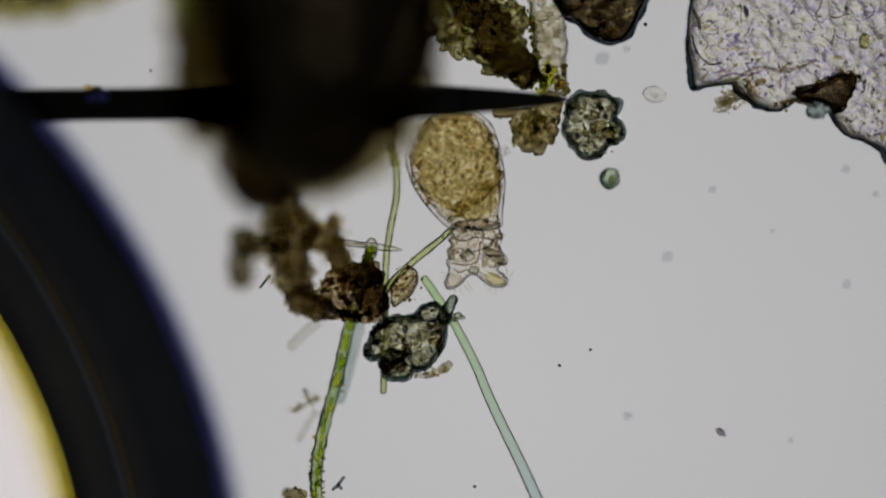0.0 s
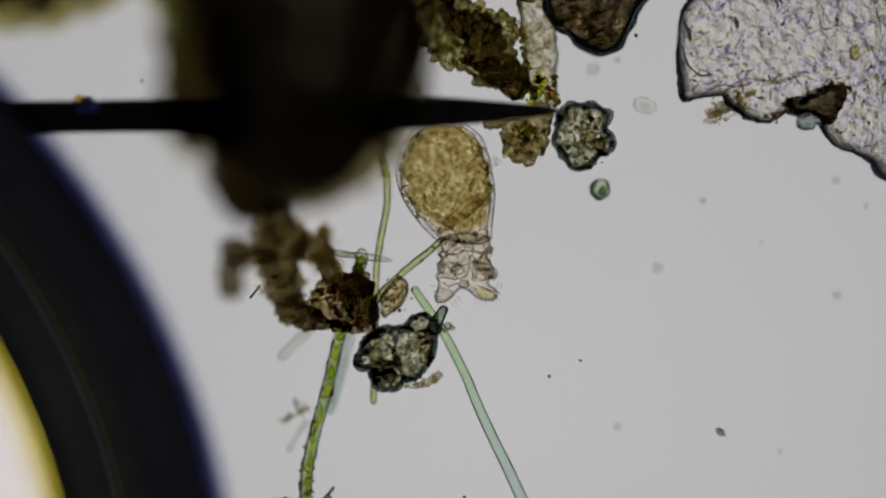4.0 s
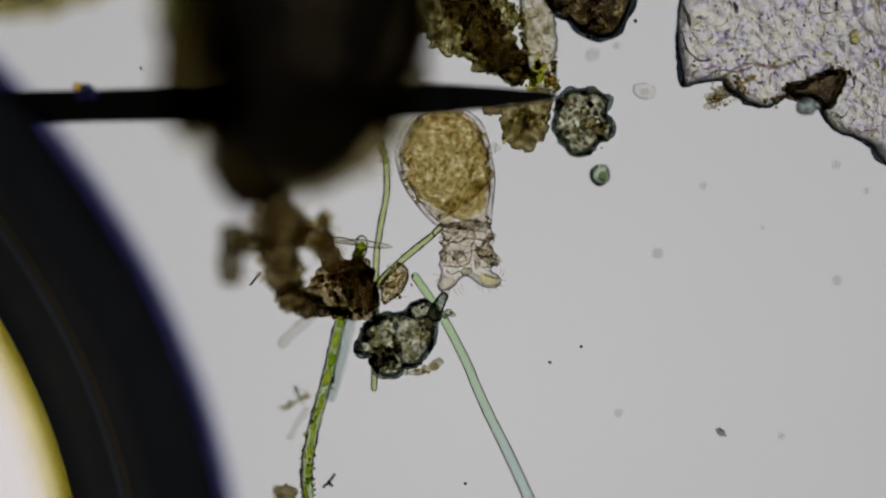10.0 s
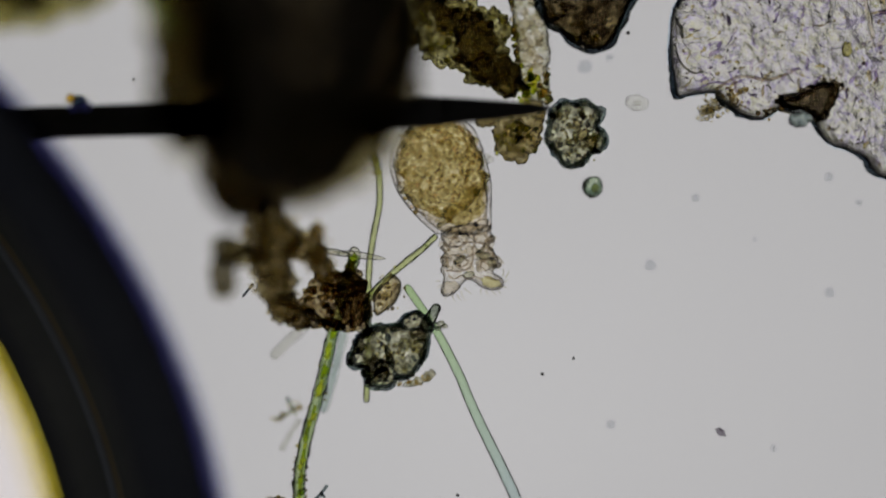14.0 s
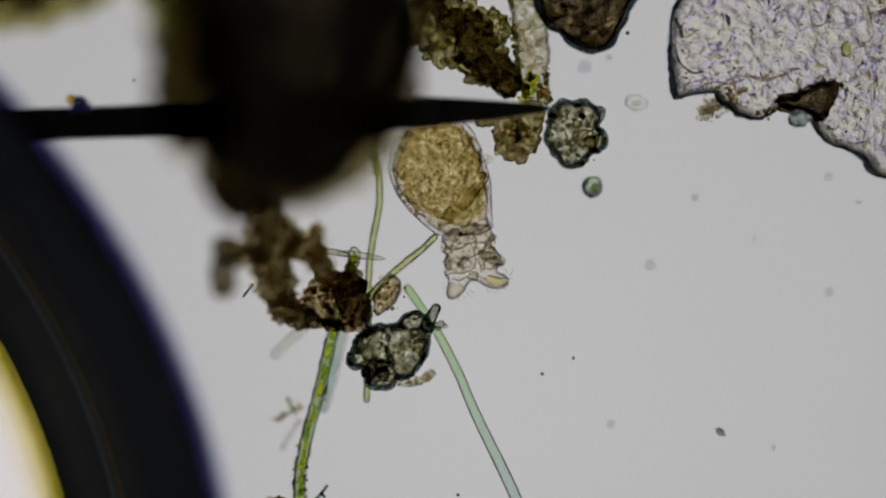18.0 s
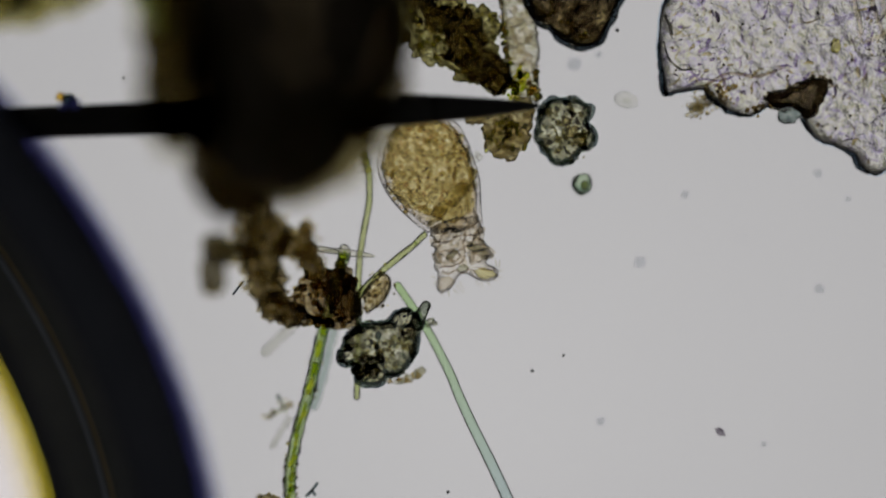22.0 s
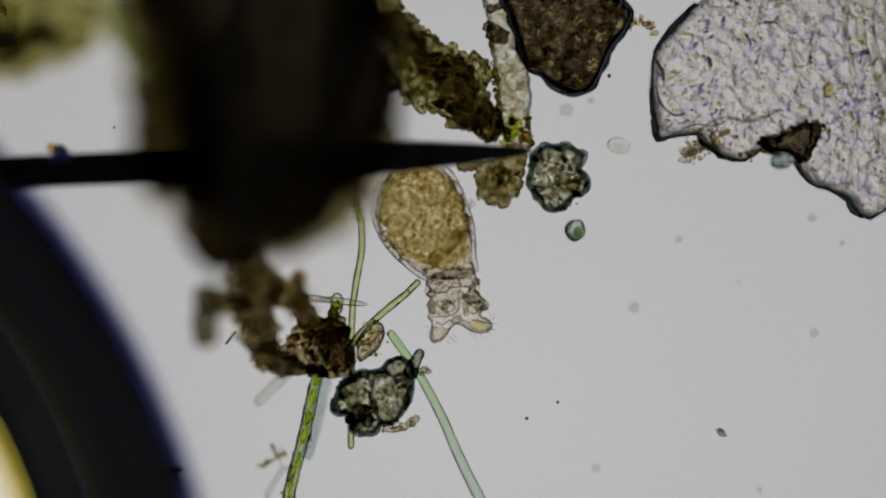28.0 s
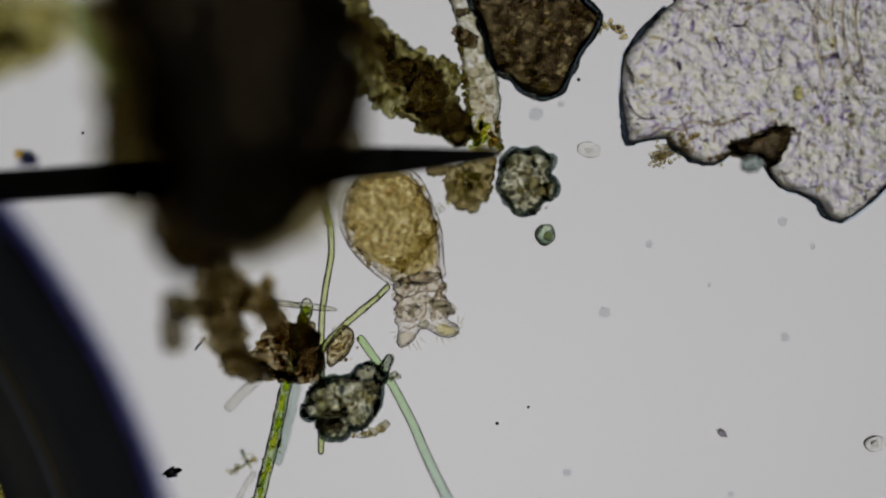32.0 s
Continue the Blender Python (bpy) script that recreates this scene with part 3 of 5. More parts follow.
# tinted rings paint the coloured fringes where the dark rim meets bright field
part("outer_edge", mesh_of(*lathe(ring_profile(BR - 0.024, BR + 0.018, 0.0, 0.02))), RIM_BLUE, bubble, "thin violet-blue painted fringe of light")
part("edge_film", mesh_of(*lathe(ring_profile(BR - 0.014, BR + 0.028, 0.03, 0.008))), RIM_PALE, bubble, "pale blue painted fringe of light")
part("inner_edge", mesh_of(*lathe(ring_profile(BR - 0.270, BR - 0.245, 0.0, 0.02))), RIM_GOLD, bubble, "thin amber painted fringe of light")
part("inner_film", mesh_of(*lathe(ring_profile(BR - 0.296, BR - 0.254, 0.02, 0.008))), RIM_CREAM, bubble, "pale cream painted fringe of light")
part("cap", mesh_of(*place_data(disc(BR - 0.25, 0.004), z=0.0)), CAP, bubble, "thin clear film over the bubble")
low_ring("foot_ring", -0.19, -0.09, -0.58, 0.09, RIM_SHADE)

# the film of water on the slide, with the bubble's hole in it; its grey is added to dim the field round the brighter
# bubble
hole = BR - 0.19
hx, hy = bubble.location.x, bubble.location.y
wv, wf = [], []
for i in range(160):
    a = 2 * math.pi * i / 160
    c, sn = math.cos(a), math.sin(a)
    reach = min((3.2 - hx if c > 0 else hx + 4.0) / max(abs(c), 1e-6), (2.7 - hy if sn > 0 else hy + 3.4) / max(abs(sn), 1e-6))
    wv += [(hx + hole * c, hy + hole * sn, 0.004), (hx + reach * c, hy + reach * sn, 0.004)]
    k = (i + 1) % 160
    wf.append((2 * i, 2 * i + 1, 2 * k + 1, 2 * k))
water = part("water", mesh_of(wv, wf, smooth=False), DIMMING_WATER)
tagged(water, "thin film of pond water on the slide, tinted grey to dim the lamp", "water", kind="structure")

# ---- the large dark mass of detritus ----
rng = np.random.default_rng(7)
mass = base("detritus_mass", spot(540, 120, 0.0), "large dense brown-black mass of detritus on the slide", "detritus")
MASS = [  # x, y, radius, height of the middle
    (470, 70, 60, 0.72), (500, 60, 90, 0.70), (620, 50, 95, 0.68), (496, 140, 76, 0.72), (570, 150, 84, 0.70),
    (660, 160, 62, 0.66), (468, -8, 58, 0.74), (458, -90, 88, 0.72), (560, -60, 110, 0.70), (650, -40, 70, 0.68), (404, -130, 58, 0.74),
    (430, -190, 90, 0.70), (560, -190, 110, 0.70), (620, -150, 90, 0.68), (560, 60, 120, 0.36), (530, 150, 80, 0.34), (600, -60, 120, 0.36),
    (680, 90, 58, 0.66), (680, -50, 56, 0.68), (500, 215, 66, 0.70), (560, 235, 60, 0.70), (606, 232, 48, 0.70), (520, 272, 46, 0.70), (566, 280, 38, 0.70), (478, 248, 42, 0.70), (640, 205, 46, 0.70), (602, 262, 42, 0.68), (560, 304, 34, 0.68), (634, 236, 38, 0.68), (690, 165, 40, 0.67), (712, 40, 46, 0.68), (718, 112, 40, 0.68), (740, 0, 40, 0.68), (746, 75, 34, 0.67), (744, 40, 34, 0.67)]
fused("core", [(x, y, r, r, z + 0.18 if z > 0.5 else z + 0.06, min(r / 1000, 0.15) if z > 0.5 else 0.42) for x, y, r, z in MASS], SOOT, mass, 0.012, "dense dark core", 0.30, 0.05, 0, 1.7)
fused("underside", [(x, y, r, r, 0.76, 0.09) for x, y, r in [(746, 132, 36), (715, -50, 50), (470, 285, 40), (500, 320, 40), (444, 318, 42), (424, 284, 38), (462, 342, 32), (606, 276, 40), (515, 300, 52), (590, 272, 48), (455, 235, 62), (535, 245, 66), (610, 215, 58), (500, 180, 70), (650, 190, 50)]], DIM, mass, 0.012, "brown lower part", 0.34, 0.08, 760, 2.0)
HALO = [  # the thinner edge of the mass
    (372, 60, 56), (358, 120, 48), (380, 190, 56), (432, 262, 50), (440, 338, 40), (415, 314, 38), (484, 330, 46), (450, 300, 50), (465, 285, 58), (496, 310, 50), (592, 316, 36), (640, 282, 42), (530, 270, 60), (562, 302, 50), (620, 276, 46), (668, 236, 50), (706, 200, 48), (600, 230, 60),
    (728, 160, 40), (756, 80, 34), (756, 10, 36), (348, -20, 56), (316, -90, 50), (700, -80, 50), (360, 90, 34), (350, 140, 30)]
HALO = [(x + (11 if x < 450 else 0), y, r) for x, y, r in HALO]
fused("middle_edge", [(x + 40, y, r - 6, r - 6, 0.88, 0.06) for x, y, r in HALO if x < 470 and y < 220], DIM, mass, 0.010, "dense brown middle edge", 0.34, 0.08, 730, 2.0)
fused("inner_edge", [(x + 14, y, r - 6, r - 6, 0.90 if y < 220 else 0.78, 0.06) for x, y, r in HALO if x < 470] + [(450, 160, 46, 46, 0.90, 0.06), (420, 130, 40, 40, 0.90, 0.06), (386, 40, 24, 24, 0.90, 0.06), (380, 90, 20, 20, 0.90, 0.06), (455, 272, 42, 42, 0.78, 0.06), (478, 316, 36, 36, 0.78, 0.06), (424, 246, 34, 34, 0.78, 0.06)], DIM, mass, 0.010, "denser brown inner edge", 0.34, 0.08, 740, 2.0)
fused("fringe", [(x, y, r - 7, r - 7, (0.92 if y < 220 else 0.76) + 0.08 * noise.noise((i * 0.7, 0, 0)), 0.06) for i, (x, y, r) in enumerate(HALO)], HAZE, mass, 0.010, "thin olive-brown edge", 0.34, 0.08, 700, 2.0)
fused("veil", [(x, y, r + 13, r + 13, 0.96 + 0.08 * noise.noise((i * 0.9, 3, 0)), 0.05) for i, (x, y, r) in enumerate(HALO) if x < 690 and y < 250], VEIL, mass, 0.010, "thinnest olive-brown edge", 0.42, 0.10, 800, 2.2)
fringe, sizes = [], []
EDGE = smooth_line([(255, -100), (300, -20), (325, 60), (322, 130), (340, 200), (372, 250), (375, 320), (400, 365), (450, 372), (520, 352), (590, 335), (640, 292), (700, 230)], 9)
for x, y in [q for q in EDGE if 45 < q[1] < 235]:
    for k in range(2):
        z = rng.uniform(0.80, 1.0) if y < 220 else rng.uniform(0.52, 0.7)
        fringe.append(spot(x + rng.normal(0, 10), y + rng.normal(0, 10), z) - mass.location)
        sizes.append(rng.uniform(0.008, 0.020))
for k, pts in enumerate([[(243, -127), (252, -100), (273, -46), (308, 0), (339, 50)], [(270, -109), (291, -45), (326, 5), (348, 50)], [(278, -100), (299, -46), (334, 0), (365, 50)]]):
    line = smooth_line([tuple(spot(x, y, 0.60) - mass.location) for x, y in pts], 0.02)
    part("strand", mesh_of(*tube(line, 0.010, 8, True, 0.4, k)), STRAND, mass, "olive-green plant strand")
scatter("crumb", fringe, sizes, rng, HAZE, mass, "loose brown crumbs along the edge", 2)

# ---- loose debris below the mass ----
arm = base("brown_debris", spot(520, 460, 0.0), "crumbly brown arm of debris hanging below the dark mass", "debris")
ARM = [(505, 372, 30, 36, 0.26), (525, 405, 38, 34, 0.23), (512, 445, 36, 40, 0.20), (520, 490, 32, 36, 0.17), (535, 530, 28, 24, 0.12), (565, 545, 26, 20, 0.08),
       (572, 425, 34, 26, 0.20), (600, 445, 20, 20, 0.18), (590, 400, 16, 22, 0.23), (490, 420, 24, 30, 0.26)]
ARM = [(x, y, rx, ry, 0.05 + 1.1 * z) for x, y, rx, ry, z in ARM]
fused("clod", [(x, y, rx * 0.95, ry * 0.95, z, 0.03) for x, y, rx, ry, z in ARM[:6] + ARM[9:]], PEAT, arm, 0.0024, "", 0.36, 0.12, 40, crumbs=46)
fused("shelf", [(566, 420, 28, 22, 0.26, 0.02), (594, 440, 18, 20, 0.22, 0.02), (588, 405, 11, 18, 0.26, 0.02), (604, 468, 13, 16, 0.08, 0.02)], TUFT, arm, 0.0024, "paler crumbs", 0.36, 0.12, 57, crumbs=46)
fused("core", [(x, y, rx * 0.75, ry * 0.85, z, 0.02) for x, y, rx, ry, z in ARM[:5]], CORE, arm, 0.0024, "denser brown core", 0.36, 0.12, 50, crumbs=46)
cr, cs = [], []
for i in range(300):
    x, y, rx, ry, z = ARM[rng.integers(len(ARM))]
    cr.append(spot(x + rng.normal(0, rx * 0.5), y + rng.normal(0, ry * 0.5), max(0.03, z + rng.normal(0, 0.03))) - arm.location)
    cs.append(rng.uniform(0.002, 0.006))
scatter("crumb", cr, cs, rng, GRIT, arm, "", 1)

side = base("brown_debris", spot(430, 460, 0.0), "small soft dark-brown clod of debris beside the arm", "debris")
for i, (x, y, rx, ry, z) in enumerate([(434, 432, 26, 28, 0.50), (427, 470, 23, 35, 0.50), (455, 425, 28, 19, 0.46), (470, 440, 24, 17, 0.42), (420, 495, 13, 15, 0.50)]):
    part("clod", mesh_of(*lump(rx / 1000, ry / 1000, 0.035, 0.3, 2.0, 60 + i, fine=0.1)), HAZE if i > 1 else DIM, side, at=spot(x, y, z) - side.location)

heap = base("grain_cluster", spot(640, 510, 0.0), "cluster of fine brown and amber mineral grains on the slide", "debris")
fused("clod", [(x, y, rx, ry, z, 0.03) for x, y, rx, ry, z in [(645, 502, 32, 34, 0.05), (660, 528, 27, 30, 0.06), (620, 535, 28, 24, 0.05), (655, 555, 24, 14, 0.04), (590, 530, 30, 26, 0.04), (606, 505, 24, 22, 0.04), (615, 480, 20, 18, 0.05)]], CRUMBLE, heap, 0.0024, "", 0.36, 0.12, 80, crumbs=46)
fused("core", [(x, y, rx, ry, 0.05, 0.02) for x, y, rx, ry in [(648, 500, 25, 34), (660, 532, 22, 24)]], HUMUS, heap, 0.0024, "black-brown core", 0.36, 0.12, 90, crumbs=46)
cr, cs = [], []
for i in range(360):
    x, y, sx, sy = [(590, 520, 24, 24), (640, 515, 30, 30), (610, 490, 26, 20), (575, 545, 16, 10), (630, 560, 26, 8), (665, 490, 14, 12), (600, 555, 18, 8)][rng.integers(7)]
    cr.append(spot(x + sx * rng.uniform(-1, 1), y + sy * rng.uniform(-1, 1), rng.uniform(0.05, 0.085)) - heap.location)
    cs.append(rng.uniform(0.0018, 0.0058))
scatter("grain", cr, cs, rng, GRIT, heap, "", 1)

wedge, wmid = slab([(690, 505), (705, 482), (722, 470), (738, 480), (741, 500), (730, 522), (712, 536), (696, 545), (690, 530)], 0.05, 0.014, 0.004, 0.002, 0.006, 70, 5)
wedge_ob = base("brown_flake", (wmid[0], wmid[1], 0.04), "small brown see-through flake on the grain cluster", "flake")
part("plate", mesh_of(*wedge), AMBER, wedge_ob)
cr = [(rng.normal(0, 0.011), rng.normal(0, 0.016), 0.02) for i in range(46)]
scatter("grain", cr, rng.uniform(0.0015, 0.0045, 46), rng, CRUMB, wedge_ob, "", 1)

# ---- debris at the far edge of the field ----
far = base("leafy_debris", spot(880, 70, 0.0), "dark brown and olive clump of plant debris on the slide", "debris")
FAR = [(872, 60, 36, 46, 0.10, HUMUS), (850, 20, 36, 34, 0.12, PEAT), (905, 105, 30, 32, 0.08, HUMUS), (930, 130, 22, 26, 0.07, HUMUS), (880, 110, 26, 26, 0.08, CORE),
       (905, 40, 24, 34, 0.09, CORE), (812, 60, 34, 36, 0.16, HAZE), (800, 30, 30, 34, 0.20, HAZE), (835, 85, 22, 20, 0.12, PEAT), (785, 5, 32, 30, 0.24, HAZE),
       (770, -36, 40, 34, 0.28, PEAT), (735, -78, 40, 36, 0.30, PEAT), (700, -115, 40, 36, 0.3, PEAT), (812, -4, 34, 28, 0.16, PEAT), (755, 45, 18, 20, 0.26, HAZE)]
FAR = [(x, y, rx, ry, 0.05 + 0.25 * z, m) for x, y, rx, ry, z, m in FAR]
fused("clod", [(x, y, rx, ry, z, 0.03) for x, y, rx, ry, z, m in FAR], LEAFY, far, 0.0024, "olive-brown outer crumbs", 0.38, 0.12, 100, crumbs=46)
fused("core", [(790, -15, 26, 22, 0.1, 0.02), (760, -50, 28, 22, 0.11, 0.02), (825, 20, 22, 18, 0.1, 0.02), (872, 62, 34, 40, 0.09, 0.02), (905, 105, 28, 28, 0.08, 0.02), (928, 128, 20, 22, 0.07, 0.02), (858, 30, 26, 24, 0.1, 0.02), (885, 90, 26, 26, 0.08, 0.02)], DEEP_PEAT, far, 0.0024, "black-brown core", 0.38, 0.12, 120, crumbs=46)
cr, cs = [], []
for i in range(330):
    x, y, rx, ry, z, m = FAR[rng.integers(len(FAR))]
    cr.append(spot(x + rng.uniform(-0.8, 0.8) * rx, y + rng.uniform(-0.8, 0.8) * ry, max(0.03, z + 0.02 + rng.normal(0, 0.015))) - far.location)
    cs.append(rng.uniform(0.002, 0.006))
scatter("crumb", cr, cs, rng, GRIT_OLIVE, far, "", 1)

strip, smid = slab([(905, -150), (925, -60), (935, 0), (940, 60), (945, 110), (965, 160), (1000, 165), (1003, 110), (1000, 40), (985, -10), (975, -70), (960, -150)], 0.05, 0.012, 0.005, 0.006, 0.005, 45, 9)
strip_ob = base("tissue_strip", (smid[0], smid[1], 0.03), "pale strip of colourless plant tissue with dark spots", "plant tissue")
part("sheet", mesh_of(*strip), TISSUE, strip_ob)
for x, y, r in [(935, -76, 8), (948, -80, 6), (941, -32, 15), (955, -28, 12), (930, -45, 10)]:
    part("spot", mesh_of(*lump(r / 1000, r / 1000, 0.008, 0.4, 2, x)), HUMUS, strip_ob, at=spot(x, y, 0.065) - strip_ob.location)
for x, y, rx, ry in [(958, 30, 14, 10), (975, 55, 16, 14), (965, 90, 18, 14), (980, 110, 14, 12), (955, 65, 10, 12), (985, 20, 10, 14)]:
    part("cell", mesh_of(*lump(rx / 1000, ry / 1000, 0.008, 0.45, 2.2, x + y, fine=0.1)), FOLD, strip_ob, at=spot(x, y, 0.058) - strip_ob.location)

cr = [spot(x + rng.normal(0, 3), y + rng.normal(0, 9), 0.06) - strip_ob.location for x, y in [(936, -20), (938, 10), (942, 45), (944, 70), (948, 100), (956, 130), (962, 150), (985, 158), (998, 120), (1000, 150), (990, 140)] for i in range(9)]
scatter("grain", cr, rng.uniform(0.002, 0.006, len(cr)), rng, GRIT_OLIVE, strip_ob, "olive and amber grains along the edge")
for x, y in [(972, 120), (958, 8), (970, 75), (952, 48), (986, 62), (968, -60), (975, -15), (984, 92)]:
    part("cell", mesh_of(*lump(rng.uniform(0.006, 0.011), rng.uniform(0.006, 0.011), 0.006, 0.45, 2.2, x + y, fine=0.1)), FOLD, strip_ob, at=spot(x, y, 0.062) - strip_ob.location)

cr = [spot(x + rng.normal(0, 6), y + rng.normal(0, 8), 0.075) - strip_ob.location for x, y in [(967, 131), (962, 145), (972, 122), (958, 158)] for i in range(9)]
scatter("green_cell", cr, rng.uniform(0.0028, 0.0062, len(cr)), rng, CHLORO, strip_ob, "bright green cells at the strip's end", big=0.003)
for x, y, r in [(993, 148, 6), (990, 156, 4), (986, 138, 4)]:
    part("bead", mesh_of(*lump(r / 1000, r / 1000, 0.005, 0.3, 2, x)), AMBER_BEAD, strip_ob, "amber bead", at=spot(x, y, 0.075) - strip_ob.location)

tail = base("olive_tuft", spot(945, 225, 0.0), "soft olive-brown tuft of debris below the plant tissue", "debris")
fused("clod", [(x, y, rx, ry, z * 0.8, 0.025) for x, y, rx, ry, z in [(930, 215, 24, 22, 0.10), (960, 210, 26, 30, 0.10), (940, 245, 30, 18, 0.12), (975, 190, 16, 18, 0.08), (965, 240, 18, 16, 0.10), (890, 200, 14, 6, 0.10), (945, 262, 16, 8, 0.13)]], TUFT, tail, 0.0024, "", 0.36, 0.12, 140, crumbs=46)
cr = [spot(945 + rng.normal(0, 16), 225 + rng.normal(0, 16), rng.uniform(0.04, 0.14)) - tail.location for i in range(110)]
scatter("crumb", cr, rng.uniform(0.002, 0.005, 110), rng, GRIT_OLIVE, tail, "", 1)

# ---- the big pale flake ----
FL = [(1298, -80), (1278, -61), (1256, -38), (1236, -16), (1224, 3), (1219, 27), (1217, 56), (1216, 80), (1220, 109), (1223, 138), (1226, 156), (1234, 157), (1253, 153), (1277, 149), (1297, 148),
      (1304, 163), (1322, 175), (1339, 188), (1358, 194), (1378, 196), (1392, 189), (1407, 177), (1421, 180), (1450, 186), (1470, 198), (1481, 222), (1493, 236), (1507, 244), (1526, 248), (1546, 257), (1562, 266),
      (1568, 284), (1583, 295), (1600, 300), (1626, 286), (1656, 262), (1700, 220), (1740, 60), (1700, -110), (1560, -190), (1400, -170)]
flake_data, fmid = slab(FL, 0.075, 0.020, 0.006, 0.003, 0.006, 55, 2, curved=False)
flake = base("membrane_flake", (fmid[0], fmid[1], 0.05), "large mottled colourless membrane flake with a dark rim", "flake")
part("sheet", mesh_of(*flake_data), FLAKE, flake)
rim_line = np.array([(spot(x, y, FOCUS_Z).x - fmid[0], spot(x, y, FOCUS_Z).y - fmid[1], 0.0) for x, y in FL + FL[:1]])
rim_line = np.vstack([a + (b - a) * t for a, b in zip(rim_line, rim_line[1:]) for t in np.linspace(0, 1, 8, endpoint=False)])
part("rim", mesh_of(*tube(rim_line, 0.0047 + 0.0022 * np.sin(np.arange(len(rim_line)) * 0.11), 8, False, 0.4, 5)), DARK_RIM, flake, "blue-black rim")


def crooked(length, radius, seed):
    """A short bent crease, flattened on the sheet."""
    pick = np.random.default_rng(seed)
    turn = np.cumsum(pick.normal(0, 0.55, 7)) * 0.6
    steps = np.stack([np.cos(turn), np.sin(turn)], 1) * length / 7
    p = smooth_line([(x, y, 0) for x, y in np.cumsum(steps, 0) - steps.sum(0) / 2], length / 14)
    v, f = tube(p, radius * np.sin(np.linspace(0.25, 2.9, len(p))) * (1 + 0.4 * pick.normal(0, 0.5, len(p)).clip(-1, 1)), 8, False, 0.5, seed)
    return v * np.array([1, 1, 0.7]), f


wrinkles = [mesh_of(*crooked(a / 1000, b / 1000, 600 + i)) for i, (a, b) in enumerate([(20, 1.6), (28, 2.4), (16, 2.0), (36, 2.6), (13, 3.2), (22, 3.4), (44, 1.6), (10, 2.2), (18, 1.2), (30, 1.4), (9, 3.4), (26, 4.0)])]
poly = np.array([spot(x, y, FOCUS_Z)[:2] for x, y in FL]) - fmid
made = 0
while made < 240:
    x, y = rng.uniform(1215, 1690), rng.uniform(-110, 285)
    p = np.array(spot(x, y, FOCUS_Z)[:2]) - fmid
    inside = False
    for (x1, y1), (x2, y2) in zip(poly, np.roll(poly, -1, 0)):
        if (y1 > p[1]) != (y2 > p[1]) and p[0] < (x2 - x1) * (p[1] - y1) / (y2 - y1) + x1:
            inside = not inside
    if not inside or edge_distance(p[None], poly)[0] < 0.012 or noise.noise((x * 0.013, y * 0.013, 2.0)) + rng.normal(0, 0.18) < -0.02 + (0.22 if x > 1530 and y < 90 else 0):
        continue
    w = part("wrinkle", wrinkles[rng.integers(12)], WRINKLE, flake, at=(p[0], p[1], 0.040))
    w.rotation_euler = (0, 0, 0.5 + 1.5 * noise.noise((x * 0.012, y * 0.012, 4.0)) + rng.normal(0, 0.6))
    made += 1
# tube added outside the rim to paint a blue fringe of light
fringe_line = rim_line * np.array([1.012, 1.016, 1])
part("edge_film", mesh_of(*tube(fringe_line, 0.0034, 8, False, 0.6, 7)), BLUE_FRINGE, flake, "thin blue painted fringe round the membrane")
for k, pts in enumerate([[(1223, 66), (1229, 90), (1240, 106), (1256, 116), (1272, 114)], [(1226, 22), (1233, 36), (1236, 52)], [(1262, 146), (1290, 132), (1318, 136), (1345, 128)]]):
    line = smooth_line([(spot(x, y, FOCUS_Z).x - fmid[0], spot(x, y, FOCUS_Z).y - fmid[1], 0.041) for x, y in pts], 0.004)
    part("fold", mesh_of(*tube(line, (0.0019, 0.0032, 0.0018)[k], 8, True, 0.9, k)), SMOKY if k < 2 else WRINKLE, flake, "dark fold in the membrane")
for k, pts in enumerate([[(1590, -120), (1585, -60), (1592, 0), (1612, 60)], [(1612, -120), (1604, -60), (1610, 0), (1632, 60)], [(1632, -110), (1626, -40), (1636, 20), (1640, 60)], [(1582, 66), (1612, 52), (1642, 16)], [(1560, -90), (1558, -20), (1572, 50)], [(1300, 140), (1340, 122), (1385, 128), (1420, 118)]]):
    line = smooth_line([(spot(x, y, FOCUS_Z).x - fmid[0], spot(x, y, FOCUS_Z).y - fmid[1], 0.041) for x, y in pts], 0.006)
    part("ridge", mesh_of(*tube(line, 0.0042 if k < 5 else 0.0026, 10, True, 0.6, k)), FOLD if k < 5 else CREASE_M, flake, "long curved ridge in the membrane")
part("vacuole", mesh_of(*lump(0.009, 0.014, 0.008, 0.2, 1.6, 641)), GREEN_GRIT, flake, "yellow oval vacuole", at=(spot(1526, 75, FOCUS_Z).x - fmid[0], spot(1526, 75, FOCUS_Z).y - fmid[1], 0.044))
bits, sizes = [], []
while len(bits) < 230:
    x, y = rng.uniform(1215, 1690), rng.uniform(-110, 285)
    if noise.noise((x * 0.02, y * 0.02, 9.0)) < -0.15 + rng.normal(0, 0.2):
        continue
    p = np.array(spot(x, y, FOCUS_Z)[:2]) - fmid
    inside = False
    for (x1, y1), (x2, y2) in zip(poly, np.roll(poly, -1, 0)):
        if (y1 > p[1]) != (y2 > p[1]) and p[0] < (x2 - x1) * (p[1] - y1) / (y2 - y1) + x1:
            inside = not inside
    if inside:
        bits.append((p[0], p[1], 0.042))
        sizes.append(rng.uniform(0.0009, 0.0028))
scatter("fleck", bits, sizes, rng, FLECK, flake, "fine dark grains on the membrane", 1)
tuft = base("grain_tuft", spot(1290, 185, 0.0), "tiny tuft of amber grains at the flake's edge", "debris")
